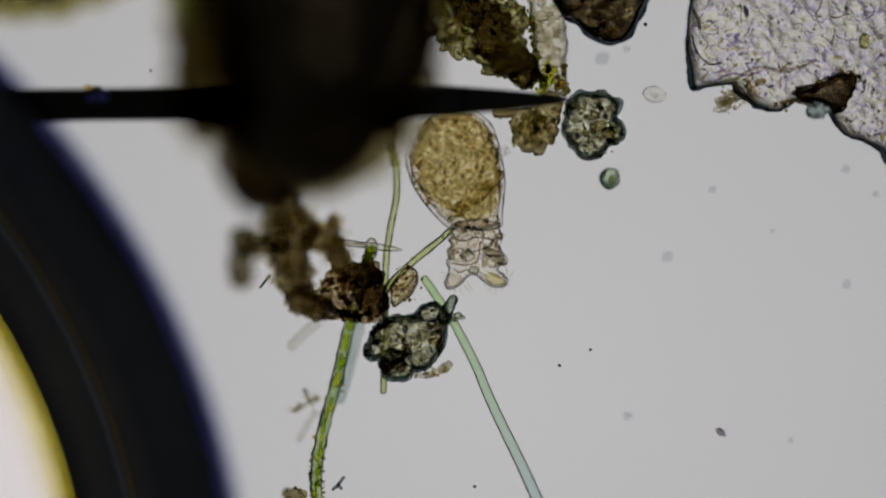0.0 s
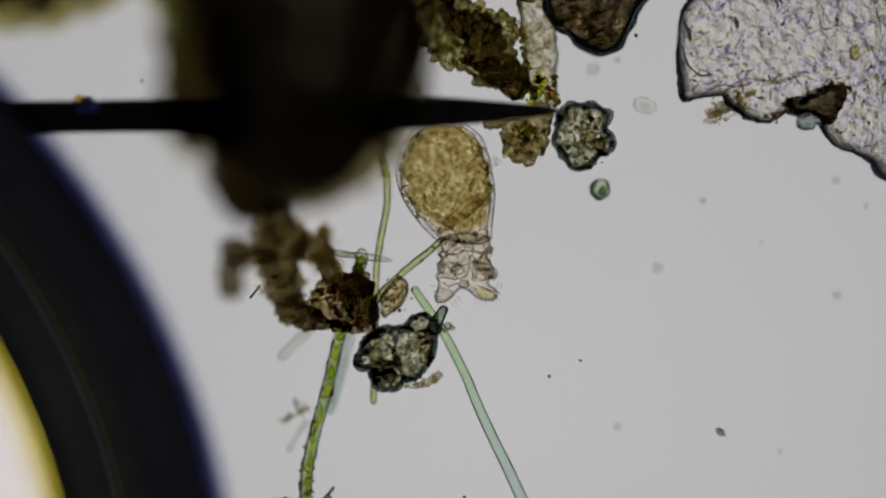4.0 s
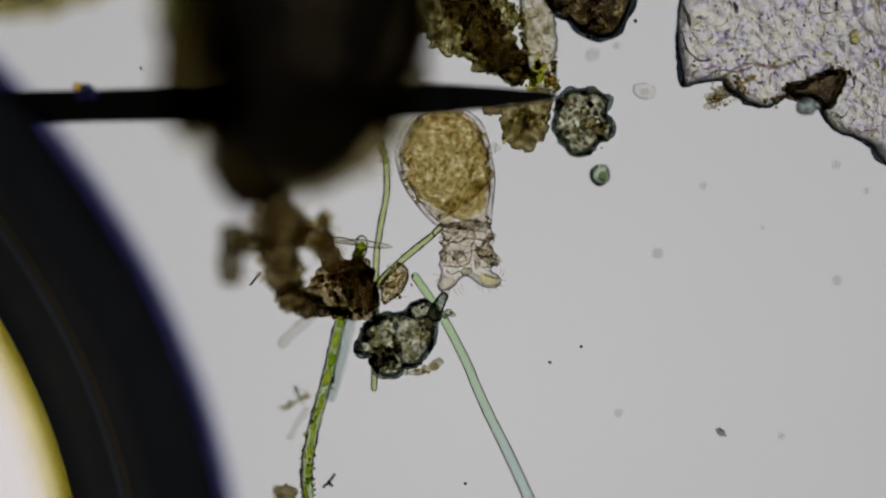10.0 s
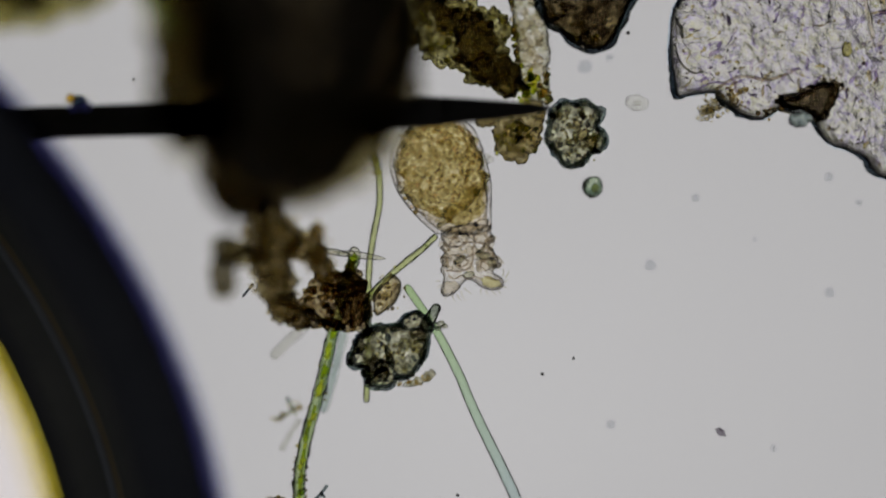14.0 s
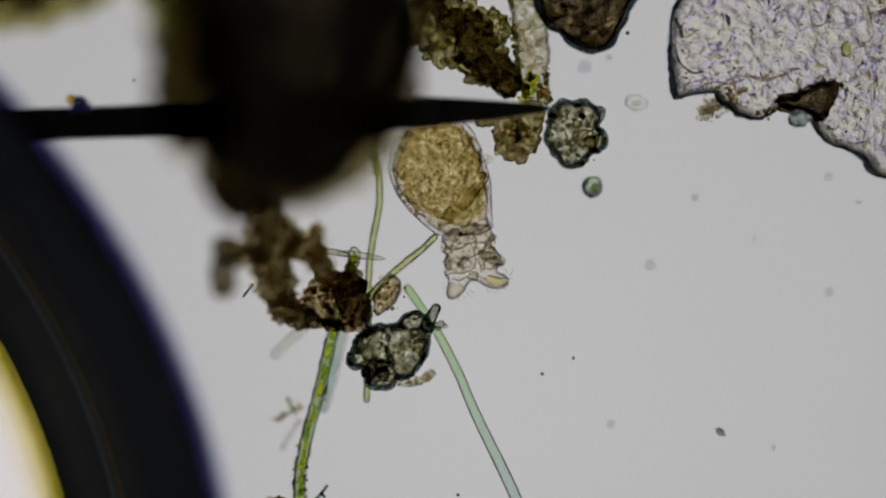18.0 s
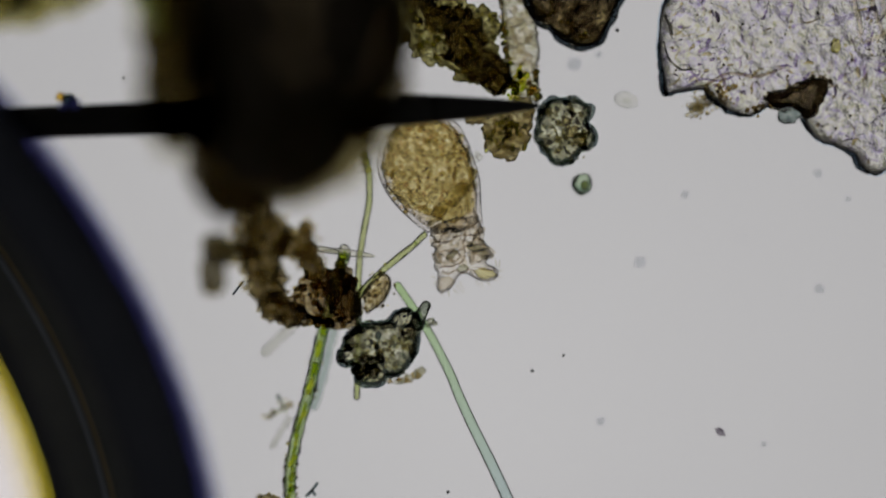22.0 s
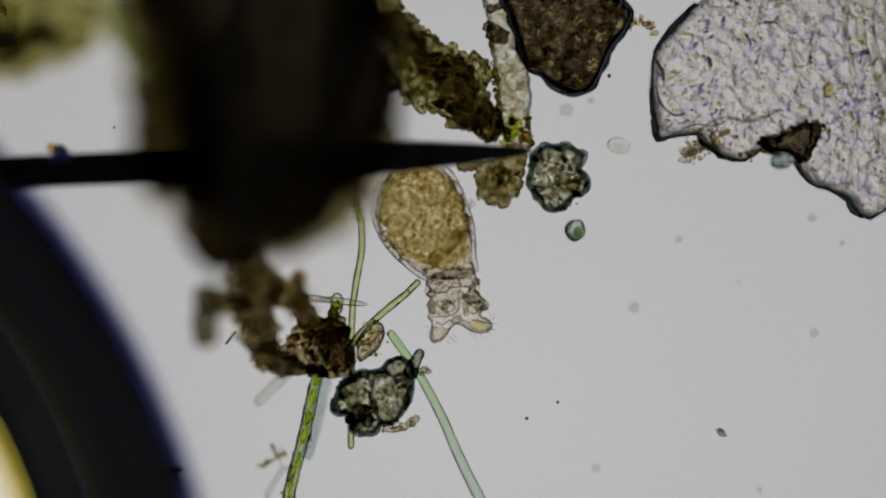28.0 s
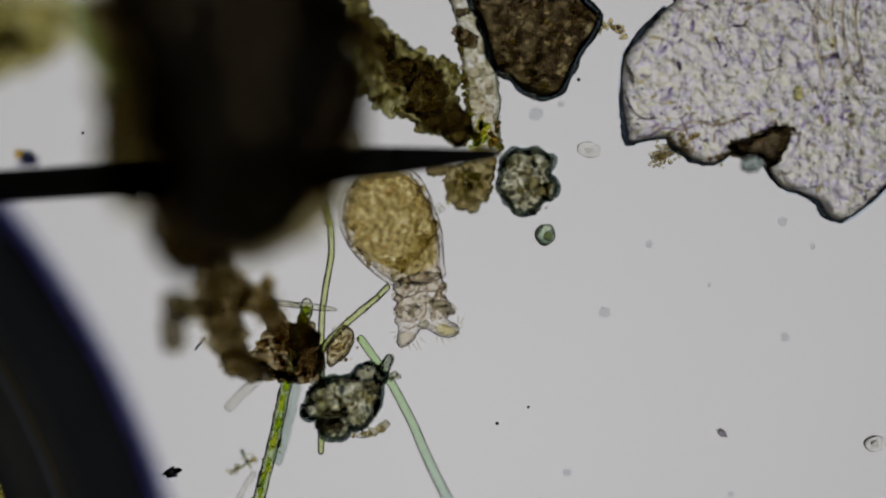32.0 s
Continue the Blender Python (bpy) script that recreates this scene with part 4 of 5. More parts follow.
cr = [spot(x + rng.normal(0, 9), y + rng.normal(0, 7), rng.uniform(0.01, 0.07)) - tuft.location for x, y in [(1276, 182), (1290, 176), (1304, 172), (1284, 186), (1318, 176), (1296, 166)] for i in range(30)]
scatter("grain", cr, rng.uniform(0.0014, 0.0038, len(cr)), rng, GRIT_OLIVE, tuft, "", 1)
cr = [(*(spot(x + rng.normal(0, 6), y + rng.normal(0, 5), FOCUS_Z) - Vector((fmid[0], fmid[1], 0)))[:2], 0.042) for x, y in [(1304, 154), (1316, 158), (1326, 166), (1336, 176), (1344, 150), (1322, 148), (1380, 186), (1395, 178)] for i in range(9)]
scatter("crust_grain", cr, rng.uniform(0.0016, 0.0044, len(cr)), rng, GRIT, flake, "brown-grey grains along the edge", big=0.003)
knot = base("brown_knot", spot(1478, 165, 0.0), "dark brown round knot held in the membrane flake", "debris")
KNOB = [(1404, 164), (1412, 157), (1432, 156), (1449, 149), (1469, 139), (1489, 131), (1509, 133), (1514, 141), (1509, 158), (1504, 171), (1495, 188), (1484, 199), (1475, 199), (1467, 191), (1455, 184), (1435, 182), (1419, 177), (1407, 172)]
kn, kmid = slab(KNOB, 0.05, 0.014, 0.005, 0.0025, 0.002, 60, 17)
part("shell", mesh_of(*kn), KNOT, knot, at=(kmid[0] - knot.location.x, kmid[1] - knot.location.y, 0.088 - knot.location.z))
edge = np.array([tuple(spot(x, y, 0.1) - knot.location) for x, y in KNOB + KNOB[:1]])
edge[:, :2] = edge[:-1, :2].mean(0) + (edge[:, :2] - edge[:-1, :2].mean(0)) * 0.86
part("border", mesh_of(*tube(smooth_line(edge, 0.004), 0.0070, 10, False, 0.8, 18)), BORDER, knot, "black-brown border")
part("window", mesh_of(*lump(0.008, 0.006, 0.006, 0.3, 2, 202)), VESICLE, knot, "clear spot in the stalk", at=spot(1418, 161, 0.112) - knot.location)
for i in range(26):
    x, y = KNOB[i % len(KNOB)]
    part("crumb", mesh_of(*lump(0.0044, 0.0034, 0.004, 0.5, 2, 230 + i, 2)), HUMUS, knot, at=spot(x + rng.normal(0, 3), y + rng.normal(0, 3), 0.09) - knot.location)
part("bud", mesh_of(*lump(0.020, 0.015, 0.014, 0.2, 1.5, 220)), BUD, knot, "round grey-green bud", at=spot(1445, 196, 0.15) - knot.location)

# ---- the dark brown flake ----
DK = [(946, -140), (958, -88), (970, -62), (981, -28), (990, 8), (998, 24), (1023, 40), (1036, 55), (1056, 67), (1076, 74), (1089, 74), (1106, 67), (1116, 53), (1126, 37), (1140, 4), (1157, -22), (1174, -48), (1182, -68), (1171, -80), (1150, -100), (1130, -150), (1050, -190)]
dk, dmid = slab(DK, 0.07, 0.012, 0.006, 0.002, 0.003, 50, 4)
dark = base("brown_plate", (dmid[0], dmid[1], 0.045), "dark brown wedge of plant tissue with a black rim", "plant tissue")
part("plate", mesh_of(*dk), BARK, dark)
cr = [spot(x + rng.normal(0, 9), y + rng.normal(0, 12), 0.085) - dark.location for x, y in [(1015, 20), (1022, -20), (1060, 48), (1080, 50), (1050, 40), (1100, -20), (1090, -60), (1140, -66)] for i in range(14)]
scatter("grain", cr, rng.uniform(0.002, 0.0055, len(cr)), rng, GRIT_OLIVE, dark, "olive and amber grains on the plate")
rim_line = smooth_line([tuple(spot(x, y, 0.045)) for x, y in DK + DK[:1]], 0.008)
rim_line[:, :2] = rim_line[:, :2] - dmid
rim_line[:, 2] = 0.0
part("rim", mesh_of(*tube(rim_line, 0.0072, 8, False, 1.0, 3)), DARK_RIM, dark, "blue-black rim")

cr = [spot(x + rng.normal(0, 4), y + rng.normal(0, 4), rng.uniform(0.02, 0.06)) - dark.location for x, y in [(1178, -42), (1190, -50), (1200, -50), (1212, -42), (1222, -35), (1206, -46)] for i in range(6)]
scatter("crumb", cr, rng.uniform(0.002, 0.005, len(cr)), rng, GRIT, dark, "", 1)

# ---- mineral grains ----
LOBES = [(1005, 176), (1017, 168), (1029, 161), (1041, 163), (1052, 166), (1068, 163), (1080, 170), (1090, 176), (1099, 180), (1098, 191), (1093, 199), (1090, 208), (1095, 215), (1104, 224), (1105, 236), (1100, 248), (1090, 257),
         (1078, 260), (1071, 267), (1064, 278), (1051, 283), (1038, 285), (1025, 280), (1017, 270), (1010, 260), (1001, 248), (994, 236), (993, 222), (998, 208), (1000, 194), (1001, 183)]
c1, m1 = slab(LOBES, 0.07, 0.010, 0.0035, 0.002, 0.002, 60, 11)
star = base("lobed_grain", (m1[0], m1[1], 0.042), "clear lobed mineral grain with a dark blue-green outline", "mineral grain", "mineral grains")
part("body", mesh_of(*c1), OLIVE_MINERAL, star)


def rim_of(outline, mid, inset, r, thing, seed, step=0.004, material=BARK_RIM, lift=0.0):
    """A thick dark rim just inside an outline."""
    p = np.array([tuple(spot(x, y, FOCUS_Z)[:2]) for x, y in outline]) - mid
    p = p * (1 - inset / np.linalg.norm(p, axis=1)[:, None])
    line = smooth_line(np.column_stack([np.vstack([p, p[:1]]), np.full(len(p) + 1, lift)]), step)
    part("rim", mesh_of(*tube(line, r, 8, False, 1.1, seed)), material, thing, "dark blue-green rim")


def rim_grains(outline, mid, thing, n):
    """Small dark grains that make the rim uneven."""
    p = np.array([tuple(spot(x, y, FOCUS_Z)[:2]) for x, y in outline]) - mid
    line = smooth_line(np.vstack([p, p[:1]]), 0.003)
    pick = line[rng.integers(0, len(line), n)]
    pick = pick * (1 - (rng.gamma(1.8, 0.0060, n) / np.linalg.norm(pick, axis=1))[:, None])
    scatter("rim_grain", [(a, b, 0.030 + rng.normal(0, 0.008)) for a, b in pick], rng.uniform(0.0015, 0.0052, n), rng, RIM_GRAIN, thing, "dark grains along the rim", 1)


rim_of(LOBES, m1, 0.0052, 0.0058, star, 21, material=TEAL_RIM, lift=0.030)
rim_grains(LOBES, m1, star, 70)
cr = [Vector((rng.normal(0, 0.008), rng.normal(0, 0.010), 0.042)) + spot(x, y, FOCUS_Z) - Vector((m1[0], m1[1], FOCUS_Z)) for x, y, n in [(1033, 208, 9), (1040, 228, 12), (1038, 245, 9), (1038, 263, 11), (1018, 230, 5), (1083, 230, 8), (1060, 200, 8), (1010, 204, 6)] for i in range(n)]
scatter("bright_grain", cr, rng.uniform(0.0014, 0.0046, len(cr)), rng, GRIT_CLEAR, star, "bright clear grains inside", 1)
for i, (x, y, rx, ry) in enumerate([(1008, 204, 6, 7), (1086, 188, 7, 7), (1091, 230, 5, 6)]):
    part("facet", mesh_of(*lump(rx / 1000, ry / 1000, 0.006, 0.35, 2.4, 300 + i, fine=0.1)), VESICLE, star, "bright glassy facet", at=spot(x, y, 0.095) - star.location)
cr = [spot(x + rng.normal(0, sx), y + rng.normal(0, sx), 0.091) - star.location for x, y, sx, n in [(1066, 198, 8, 16), (1056, 180, 8, 14), (1014, 250, 5, 10), (1064, 264, 6, 10), (1013, 188, 5, 10), (1030, 190, 7, 10), (1082, 248, 6, 10)] for i in range(n)]
scatter("dark_grain", cr, rng.uniform(0.0018, 0.0052, len(cr)), rng, GRIT_DARK, star, "smoky dark grains inside", 1)
for i, (x, y, rx, ry) in enumerate([(1062, 224, 12, 11), (1074, 236, 11, 9), (1052, 206, 8, 8)]):
    part("stain", mesh_of(*lump(rx / 1000, ry / 1000, 0.008, 0.5, 2.4, 340 + i, fine=0.15)), AMBER_STAIN, star, "amber-brown stain", at=spot(x, y, 0.095) - star.location)
part("stain", mesh_of(*lump(0.008, 0.009, 0.006, 0.4, 2, 309)), GREEN_GRIT, star, "olive stain", at=spot(1083, 229, 0.097) - star.location)

FACETED = [(653, 588), (673, 573), (696, 560), (723, 557), (741, 550), (750, 539), (766, 534), (780, 539), (790, 545), (798, 560), (793, 572), (791, 590), (789, 607), (779, 627), (766, 644), (756, 654), (742, 657), (731, 657), (726, 670),
           (712, 675), (692, 672), (679, 665), (674, 650), (671, 638), (653, 633), (643, 627), (644, 615), (652, 602)]
c2, m2 = slab(FACETED, 0.07, 0.010, 0.0035, 0.003, 0.003, 50, 13)
crystal = base("faceted_grain", (m2[0], m2[1], 0.042), "clear faceted mineral grain with thick black edges", "mineral grain", "mineral grains")
part("body", mesh_of(*c2), OLIVE_MINERAL, crystal)
rim_of(FACETED, m2, 0.0050, 0.0056, crystal, 31, material=TEAL_RIM, lift=0.030)
rim_grains(FACETED, m2, crystal, 110)
cr = [spot(x + rng.normal(0, d), y + rng.normal(0, d), 0.091 + rng.uniform(0, 0.006)) - crystal.location for x, y, d, n in [(691, 602, 12, 16), (751, 596, 15, 22), (761, 598, 8, 8), (723, 603, 6, 5), (735, 585, 9, 8), (749, 636, 9, 8), (690, 655, 9, 7), (722, 655, 6, 5)] for i in range(n)]
scatter("bright_grain", cr, rng.uniform(0.0014, 0.0044, len(cr)), rng, GRIT_CLEAR, crystal, "bright clear grains inside", 1)
for i, (x, y, rx, ry, r) in enumerate([(691, 602, 15, 14, 0.3), (740, 590, 15, 17, 0.4), (749, 638, 12, 14, 0.5), (758, 551, 12, 11, 0), (690, 658, 8, 5, 0), (723, 655, 6, 6, 0), (659, 617, 7, 5, 0.3)]):
    part("facet", mesh_of(*place_data(lump(rx / 1000, ry / 1000, 0.006, 0.35, 2.2, 320 + i, fine=0.14), turn=r)), VESICLE, crystal, "bright glassy facet", at=spot(x, y, 0.091) - crystal.location)
# dark lumps paint the shaded facets over the clear body
for i, (x, y, rx, ry) in enumerate([(698, 632, 18, 14), (686, 645, 13, 11), (708, 645, 12, 12), (668, 596, 8, 14), (676, 575, 12, 6), (775, 575, 8, 14), (778, 612, 6, 16), (722, 622, 7, 8), (651, 624, 8, 6), (735, 566, 14, 6)]):
    part("shadowed_facet", mesh_of(*lump(rx / 1000, ry / 1000, 0.006, 0.55, 2.4, 360 + i, fine=0.2)), SMOKY, crystal, "facet with shade painted into its tint", at=spot(x, y, 0.087) - crystal.location)
cr = [spot(x + rng.normal(0, d), y + rng.normal(0, d), 0.099) - crystal.location for x, y, d, n in [(716, 596, 4, 8), (717, 612, 4, 7), (700, 630, 9, 20), (690, 645, 8, 12), (712, 648, 7, 11), (735, 606, 8, 10), (768, 604, 7, 10), (772, 580, 6, 8), (700, 578, 9, 8), (755, 570, 8, 9), (668, 606, 5, 7)] for i in range(n)]
scatter("dark_grain", cr, rng.uniform(0.0016, 0.0046, len(cr)), rng, GRIT_DARK, crystal, "smoky dark grains inside", 1)
seams = [[(716, 575), (717, 590), (714, 605), (716, 622)], [(722, 622), (728, 640), (738, 652), (752, 653), (764, 641)], [(738, 556), (748, 566), (762, 568), (776, 560)]]
for k, line in enumerate(seams):
    pts = smooth_line([tuple(spot(x, y, 0.095) - crystal.location) for x, y in line], 0.005)
    part("seam", mesh_of(*tube(pts, (0.0026, 0.0036, 0.0028)[k] * (1 + 0.5 * np.sin(np.arange(len(pts)) * 1.7)), 8, False, 1.2, 4 + k)), TEAL_RIM, crystal, "dark seam between facets")
horn = smooth_line([tuple(spot(x, y, 0.082) - crystal.location) for x, y in [(786, 562), (794, 545), (802, 531)]], 0.003)
part("horn", mesh_of(*tube(horn, np.linspace(0.0135, 0.0095, len(horn)), 12, True, 0.3, 6)), HORN, crystal, "dark-edged tip")
for x, y, r in [(810, 558, 8), (817, 562, 6), (806, 566, 6)]:
    part("knob", mesh_of(*lump(r / 1000, r / 1000 * 0.7, 0.006, 0.3, 2, x)), CRYSTAL, crystal, at=spot(x, y, 0.077) - crystal.location)
shard = base("glassy_shard", spot(682, 550, 0.02), "narrow clear shard standing against the faceted grain", "mineral grain")
sh = smooth_line([tuple(spot(x, y, 0.06) - shard.location) for x, y in [(676, 540), (682, 556), (688, 574)]], 0.003)
part("body", mesh_of(*tube(sh, np.linspace(0.008, 0.005, len(sh)), 8, True, 0.3, 2)), HORN, shard)
scrap = base("clear_scrap", spot(765, 655, 0.0), "faint clear scrap curling below the faceted grain", "debris")
sc = smooth_line([tuple(spot(x, y, 0.04) - scrap.location) for x, y in [(730, 662), (752, 664), (772, 660), (786, 652), (794, 647)]], 0.003)
part("body", mesh_of(*tube(sc, np.linspace(0.004, 0.008, len(sc)), 10, True, 1.2, 8)), TISSUE, scrap)
cr = [Vector(sc[rng.integers(len(sc))]) + Vector((rng.normal(0, 0.004), rng.normal(0, 0.004), 0.01)) for i in range(20)]
scatter("grain", cr, rng.uniform(0.0018, 0.0036, 20), rng, GRIT_OLIVE, scrap)


# ---- algae and fibres ----
def fibre(name, pts, radius, material, label, z, taper=None, wobble=0.15, sides=12, category="alga", group="", rise=0.0):
    o = spot(pts[0][0], pts[0][1], z)
    ob = base(name, o, label, category, group)
    lift = [rise * max(0, i / (len(pts) - 1) - 0.3) for i in range(len(pts))]
    line = smooth_line([tuple(spot(x, y, z + d) - o) for (x, y), d in zip(pts, lift)], 0.006)
    r = np.linspace(radius, taper or radius, len(line)) / 1000
    if "spindle" in name:
        r = r * np.sqrt(np.sin(np.linspace(0.03, 3.11, len(r))))
    part("sheath", mesh_of(*tube(line, r, sides, True, wobble, radius)), material, ob)
    return ob, line, r


green, gl, gr = fibre("green_filament", [(656, 446), (651, 464), (640, 500), (628, 545), (613, 600), (600, 660), (585, 715), (573, 760), (563, 805), (560, 850), (566, 920), (580, 1000)], 10.8, ALGA, "bright green segmented algal filament on the slide", 0.03, 11.5, 0.3)
i = 4
while i < len(gl) - 3:
    a, d = gl[i], gl[i + 1] - gl[i - 1]
    ang = math.atan2(d[1], d[0])
    low = min(1, max(0, (-a[1] - 0.22) / 0.12))
    off = gr[i] * rng.uniform(-0.35, 0.35) * low
    long = rng.uniform(0.0055, 0.0085) if low > 0.3 else rng.uniform(0.012, 0.017)
    wide = rng.uniform(0.30, 0.50) if low > 0.3 else rng.uniform(0.48, 0.58)
    if not -0.112 < a[1] < -0.03:
        part("chloroplast", mesh_of(*place_data(lump(long, gr[i] * wide, 0.004, 0.45, 2.0, i, 3, 0.16), turn=ang)), CHLORO, green, at=Vector(a) + Vector((-math.sin(ang) * off, math.cos(ang) * off, rng.uniform(-0.003, 0.003))))
    i += 1 + int(long * (1.0 if low > 0.3 else 2.2) / 0.006)
part("chloroplast", mesh_of(*place_data(lump(0.0062, 0.0190, 0.005, 0.3, 2.0, 78, 3, 0.12), turn=-0.33)), CHLORO, green, at=spot(653, 453, 0.085) - green.location)
part("cap", mesh_of(*lump(0.0115, 0.0150, 0.011, 0.08, 1.5, 77)), SPINDLE, green, "clear rounded tip cell", at=spot(658, 436, 0.04) - green.location)
fr = [Vector((gl[i][0] + rng.normal(0, gr[i] * 0.15) + rng.choice([-1, 1]) * gr[i], gl[i][1] + rng.normal(0, 0.006), rng.uniform(-0.01, 0.01))) for i in range(30, len(gl) - 8, 2)]
scatter("crust_grain", fr, rng.uniform(0.0015, 0.0038, len(fr)), rng, GREEN_GRIT, green, "", 1)
fr = [Vector((*gl[i][:2], 0.012)) + Vector((side * gr[i] * rng.uniform(0.8, 1.15), rng.normal(0, 0.003), 0)) for i in range(56, 84) for side in (-1, 1) if rng.random() < 0.62]
scatter("dark_grain", fr, rng.uniform(0.0012, 0.0036, len(fr)), rng, GRIT_DARK, green, "dark grains stuck to the wall", 1)
fibre("pale_filament", [(638, 575), (630, 610), (620, 650), (610, 685), (603, 708)], 8, PALE_REED, "faint grey-green filament beside the green one", -0.061)
up, _, _ = fibre("slender_filament", [(690, 255), (701, 300), (702, 345), (694, 390), (687, 430), (683, 470), (682, 520), (682, 600), (680, 650), (679, 692)], 6.2, SPRIG, "slender yellow-green filament passing under the grains", 0.03, 6)
for x, y in [(689, 262), (694, 274), (697, 288)]:
    part("cell", mesh_of(*lump(0.008, 0.007, 0.006, 0.4, 2, x + y, 2)), GREEN_GRIT, up, at=spot(x, y, 0.042) - up.location)
cross, cl, _ = fibre("jointed_filament", [(800, 405), (775, 428), (745, 452), (715, 478), (690, 503), (676, 525)], 5.8, SPRIG, "jointed yellow-green filament touching the rotifer", 0.06, 6.8, 0.3)
for i in range(3, len(cl) - 1, 5):
    part("joint", mesh_of(*lump(0.0022, 0.0026, 0.004, 0.2, 2, i, 2)), CHLORO, cross, at=Vector(cl[i]) + Vector((rng.normal(0, 0.004), rng.normal(0, 0.004), 0.004)))
fibre("straight_fibre", [(752, 495), (768, 518), (790, 550), (808, 580), (828, 618), (846, 655), (860, 690), (885, 745), (912, 800), (940, 860), (975, 940), (1010, 1010)], 7.2, REED, "long smooth pale green fibre lying across the slide", 0.045, 11.5, 0.04, rise=0.17)
fibre("faint_fibre", [(570, 562), (545, 585), (518, 612)], 9, GHOST, "faint grey fibre end below the debris", -0.06)
fibre("faint_fibre", [(560, 730), (543, 755), (530, 778)], 5, GHOST, "faint grey fibre end beside the green filament", -0.057)
fibre("clear_spindle", [(622, 431), (660, 436), (712, 443)], 6.5, SPINDLE, "thin colourless spindle lying across a filament tip", 0.06)
fibre("clear_spindle", [(596, 428), (622, 431), (655, 438)], 6, SPINDLE, "thin colourless spindle lying across a filament tip", 0.07)
twig = base("tiny_sprig", spot(545, 705, -0.057), "tiny dark branching sprig beside the green filament", "debris")
for a, b in [((540, 690), (547, 708)), ((547, 708), (560, 703)), ((548, 710), (530, 720)), ((530, 720), (516, 725)), ((547, 708), (555, 720))]:
    pts = smooth_line([tuple(spot(x, y, -0.066) - twig.location) for x, y in (a, ((a[0] + b[0]) / 2 + 2, (a[1] + b[1]) / 2 + 2), b)], 0.003)
    part("branch", mesh_of(*tube(pts, np.linspace(0.0034, 0.0018, len(pts)) if a[1] < 700 else np.linspace(0.0026, 0.0012, len(pts)), 8, True, 0.9, a[0])), SPRIG if a[1] > 700 else CELL, twig)
cr = [spot(x + rng.normal(0, 5), y + rng.normal(0, 4), -0.066) - twig.location for x, y in [(548, 708), (530, 720), (520, 724), (556, 704)] for i in range(8)]
scatter("grain", cr, rng.uniform(0.0015, 0.0046, len(cr)), rng, GRIT, twig)
twig2 = base("tiny_sprig", spot(600, 856, 0.0), "tiny dark twisted sprig near the green filament", "debris")
for a, b in [((608, 845), (600, 856)), ((600, 856), (590, 866)), ((598, 858), (604, 864))]:
    pts = smooth_line([tuple(spot(x, y, 0.05) - twig2.location) for x, y in (a, ((a[0] + b[0]) / 2 + 1, (a[1] + b[1]) / 2), b)], 0.003)
    part("branch", mesh_of(*tube(pts, 0.003, 8, True, 0.5, a[0])), TEAL_RIM, twig2)
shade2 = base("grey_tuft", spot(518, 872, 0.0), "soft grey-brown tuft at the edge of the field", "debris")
fused("body", [(518, 878, 14, 10, 0.20, 0.19), (526, 884, 12, 9, 0.20, 0.19)], HAZE, shade2, 0.0024, "", 0.3, 0.1, 77, crumbs=30)
moss = base("green_clump", spot(20, -10, 0.0), "soft dark olive clump far above the slide's surface", "debris")
for i, (x, y, rx, ry, z) in enumerate([(0, -10, 80, 40, 0.66), (80, -10, 70, 40, 0.66), (140, -25, 70, 40, 0.66), (30, -60, 120, 60, 0.60), (-60, 0, 60, 40, 0.66), (190, -60, 60, 50, 0.64), (120, -90, 110, 60, 0.6), (20, -70, 70, 50, 0.3)]):
    part("clod", mesh_of(*lump(rx / 1000, ry / 1000, 0.06 if z > 0.4 else 0.28, 0.35, 2, 400 + i, fine=0.1)), MOSS, moss, at=spot(x, y, z) - moss.location)

# ---- small cells and specks ----
ov = base("oval_vesicle", spot(1158, 168, 0.016), "small clear oval vesicle lying on the slide", "vesicle", "vesicles")
part("wall", mesh_of(*place_data(lump(0.021, 0.014, 0.014, 0.08, 1.5, 1), turn=-0.2)), VESICLE, ov)
part("content", mesh_of(*lump(0.007, 0.005, 0.005, 0.2, 2, 2)), VESICLE, ov)
ov2 = base("oval_vesicle", spot(1654, 692, 0.016), "small clear oval vesicle lying on the slide", "vesicle", "vesicles")
part("wall", mesh_of(*place_data(lump(0.021, 0.014, 0.014, 0.08, 1.5, 3), turn=0.1)), VESICLE, ov2)
part("content", mesh_of(*lump(0.007, 0.005, 0.005, 0.2, 2, 4)), VESICLE, ov2)
cell = base("round_cell", spot(1079, 316, 0.02), "small round grey-green cell lying on the slide", "cell")
part("wall", mesh_of(*lump(0.018, 0.020, 0.019, 0.07, 1.5, 5, 4)), CELL, cell)
part("nucleus", mesh_of(*lump(0.007, 0.008, 0.006, 0.2, 2, 6)), GREEN_GRIT, cell, "bright green core", (0.004, -0.003, 0.016))
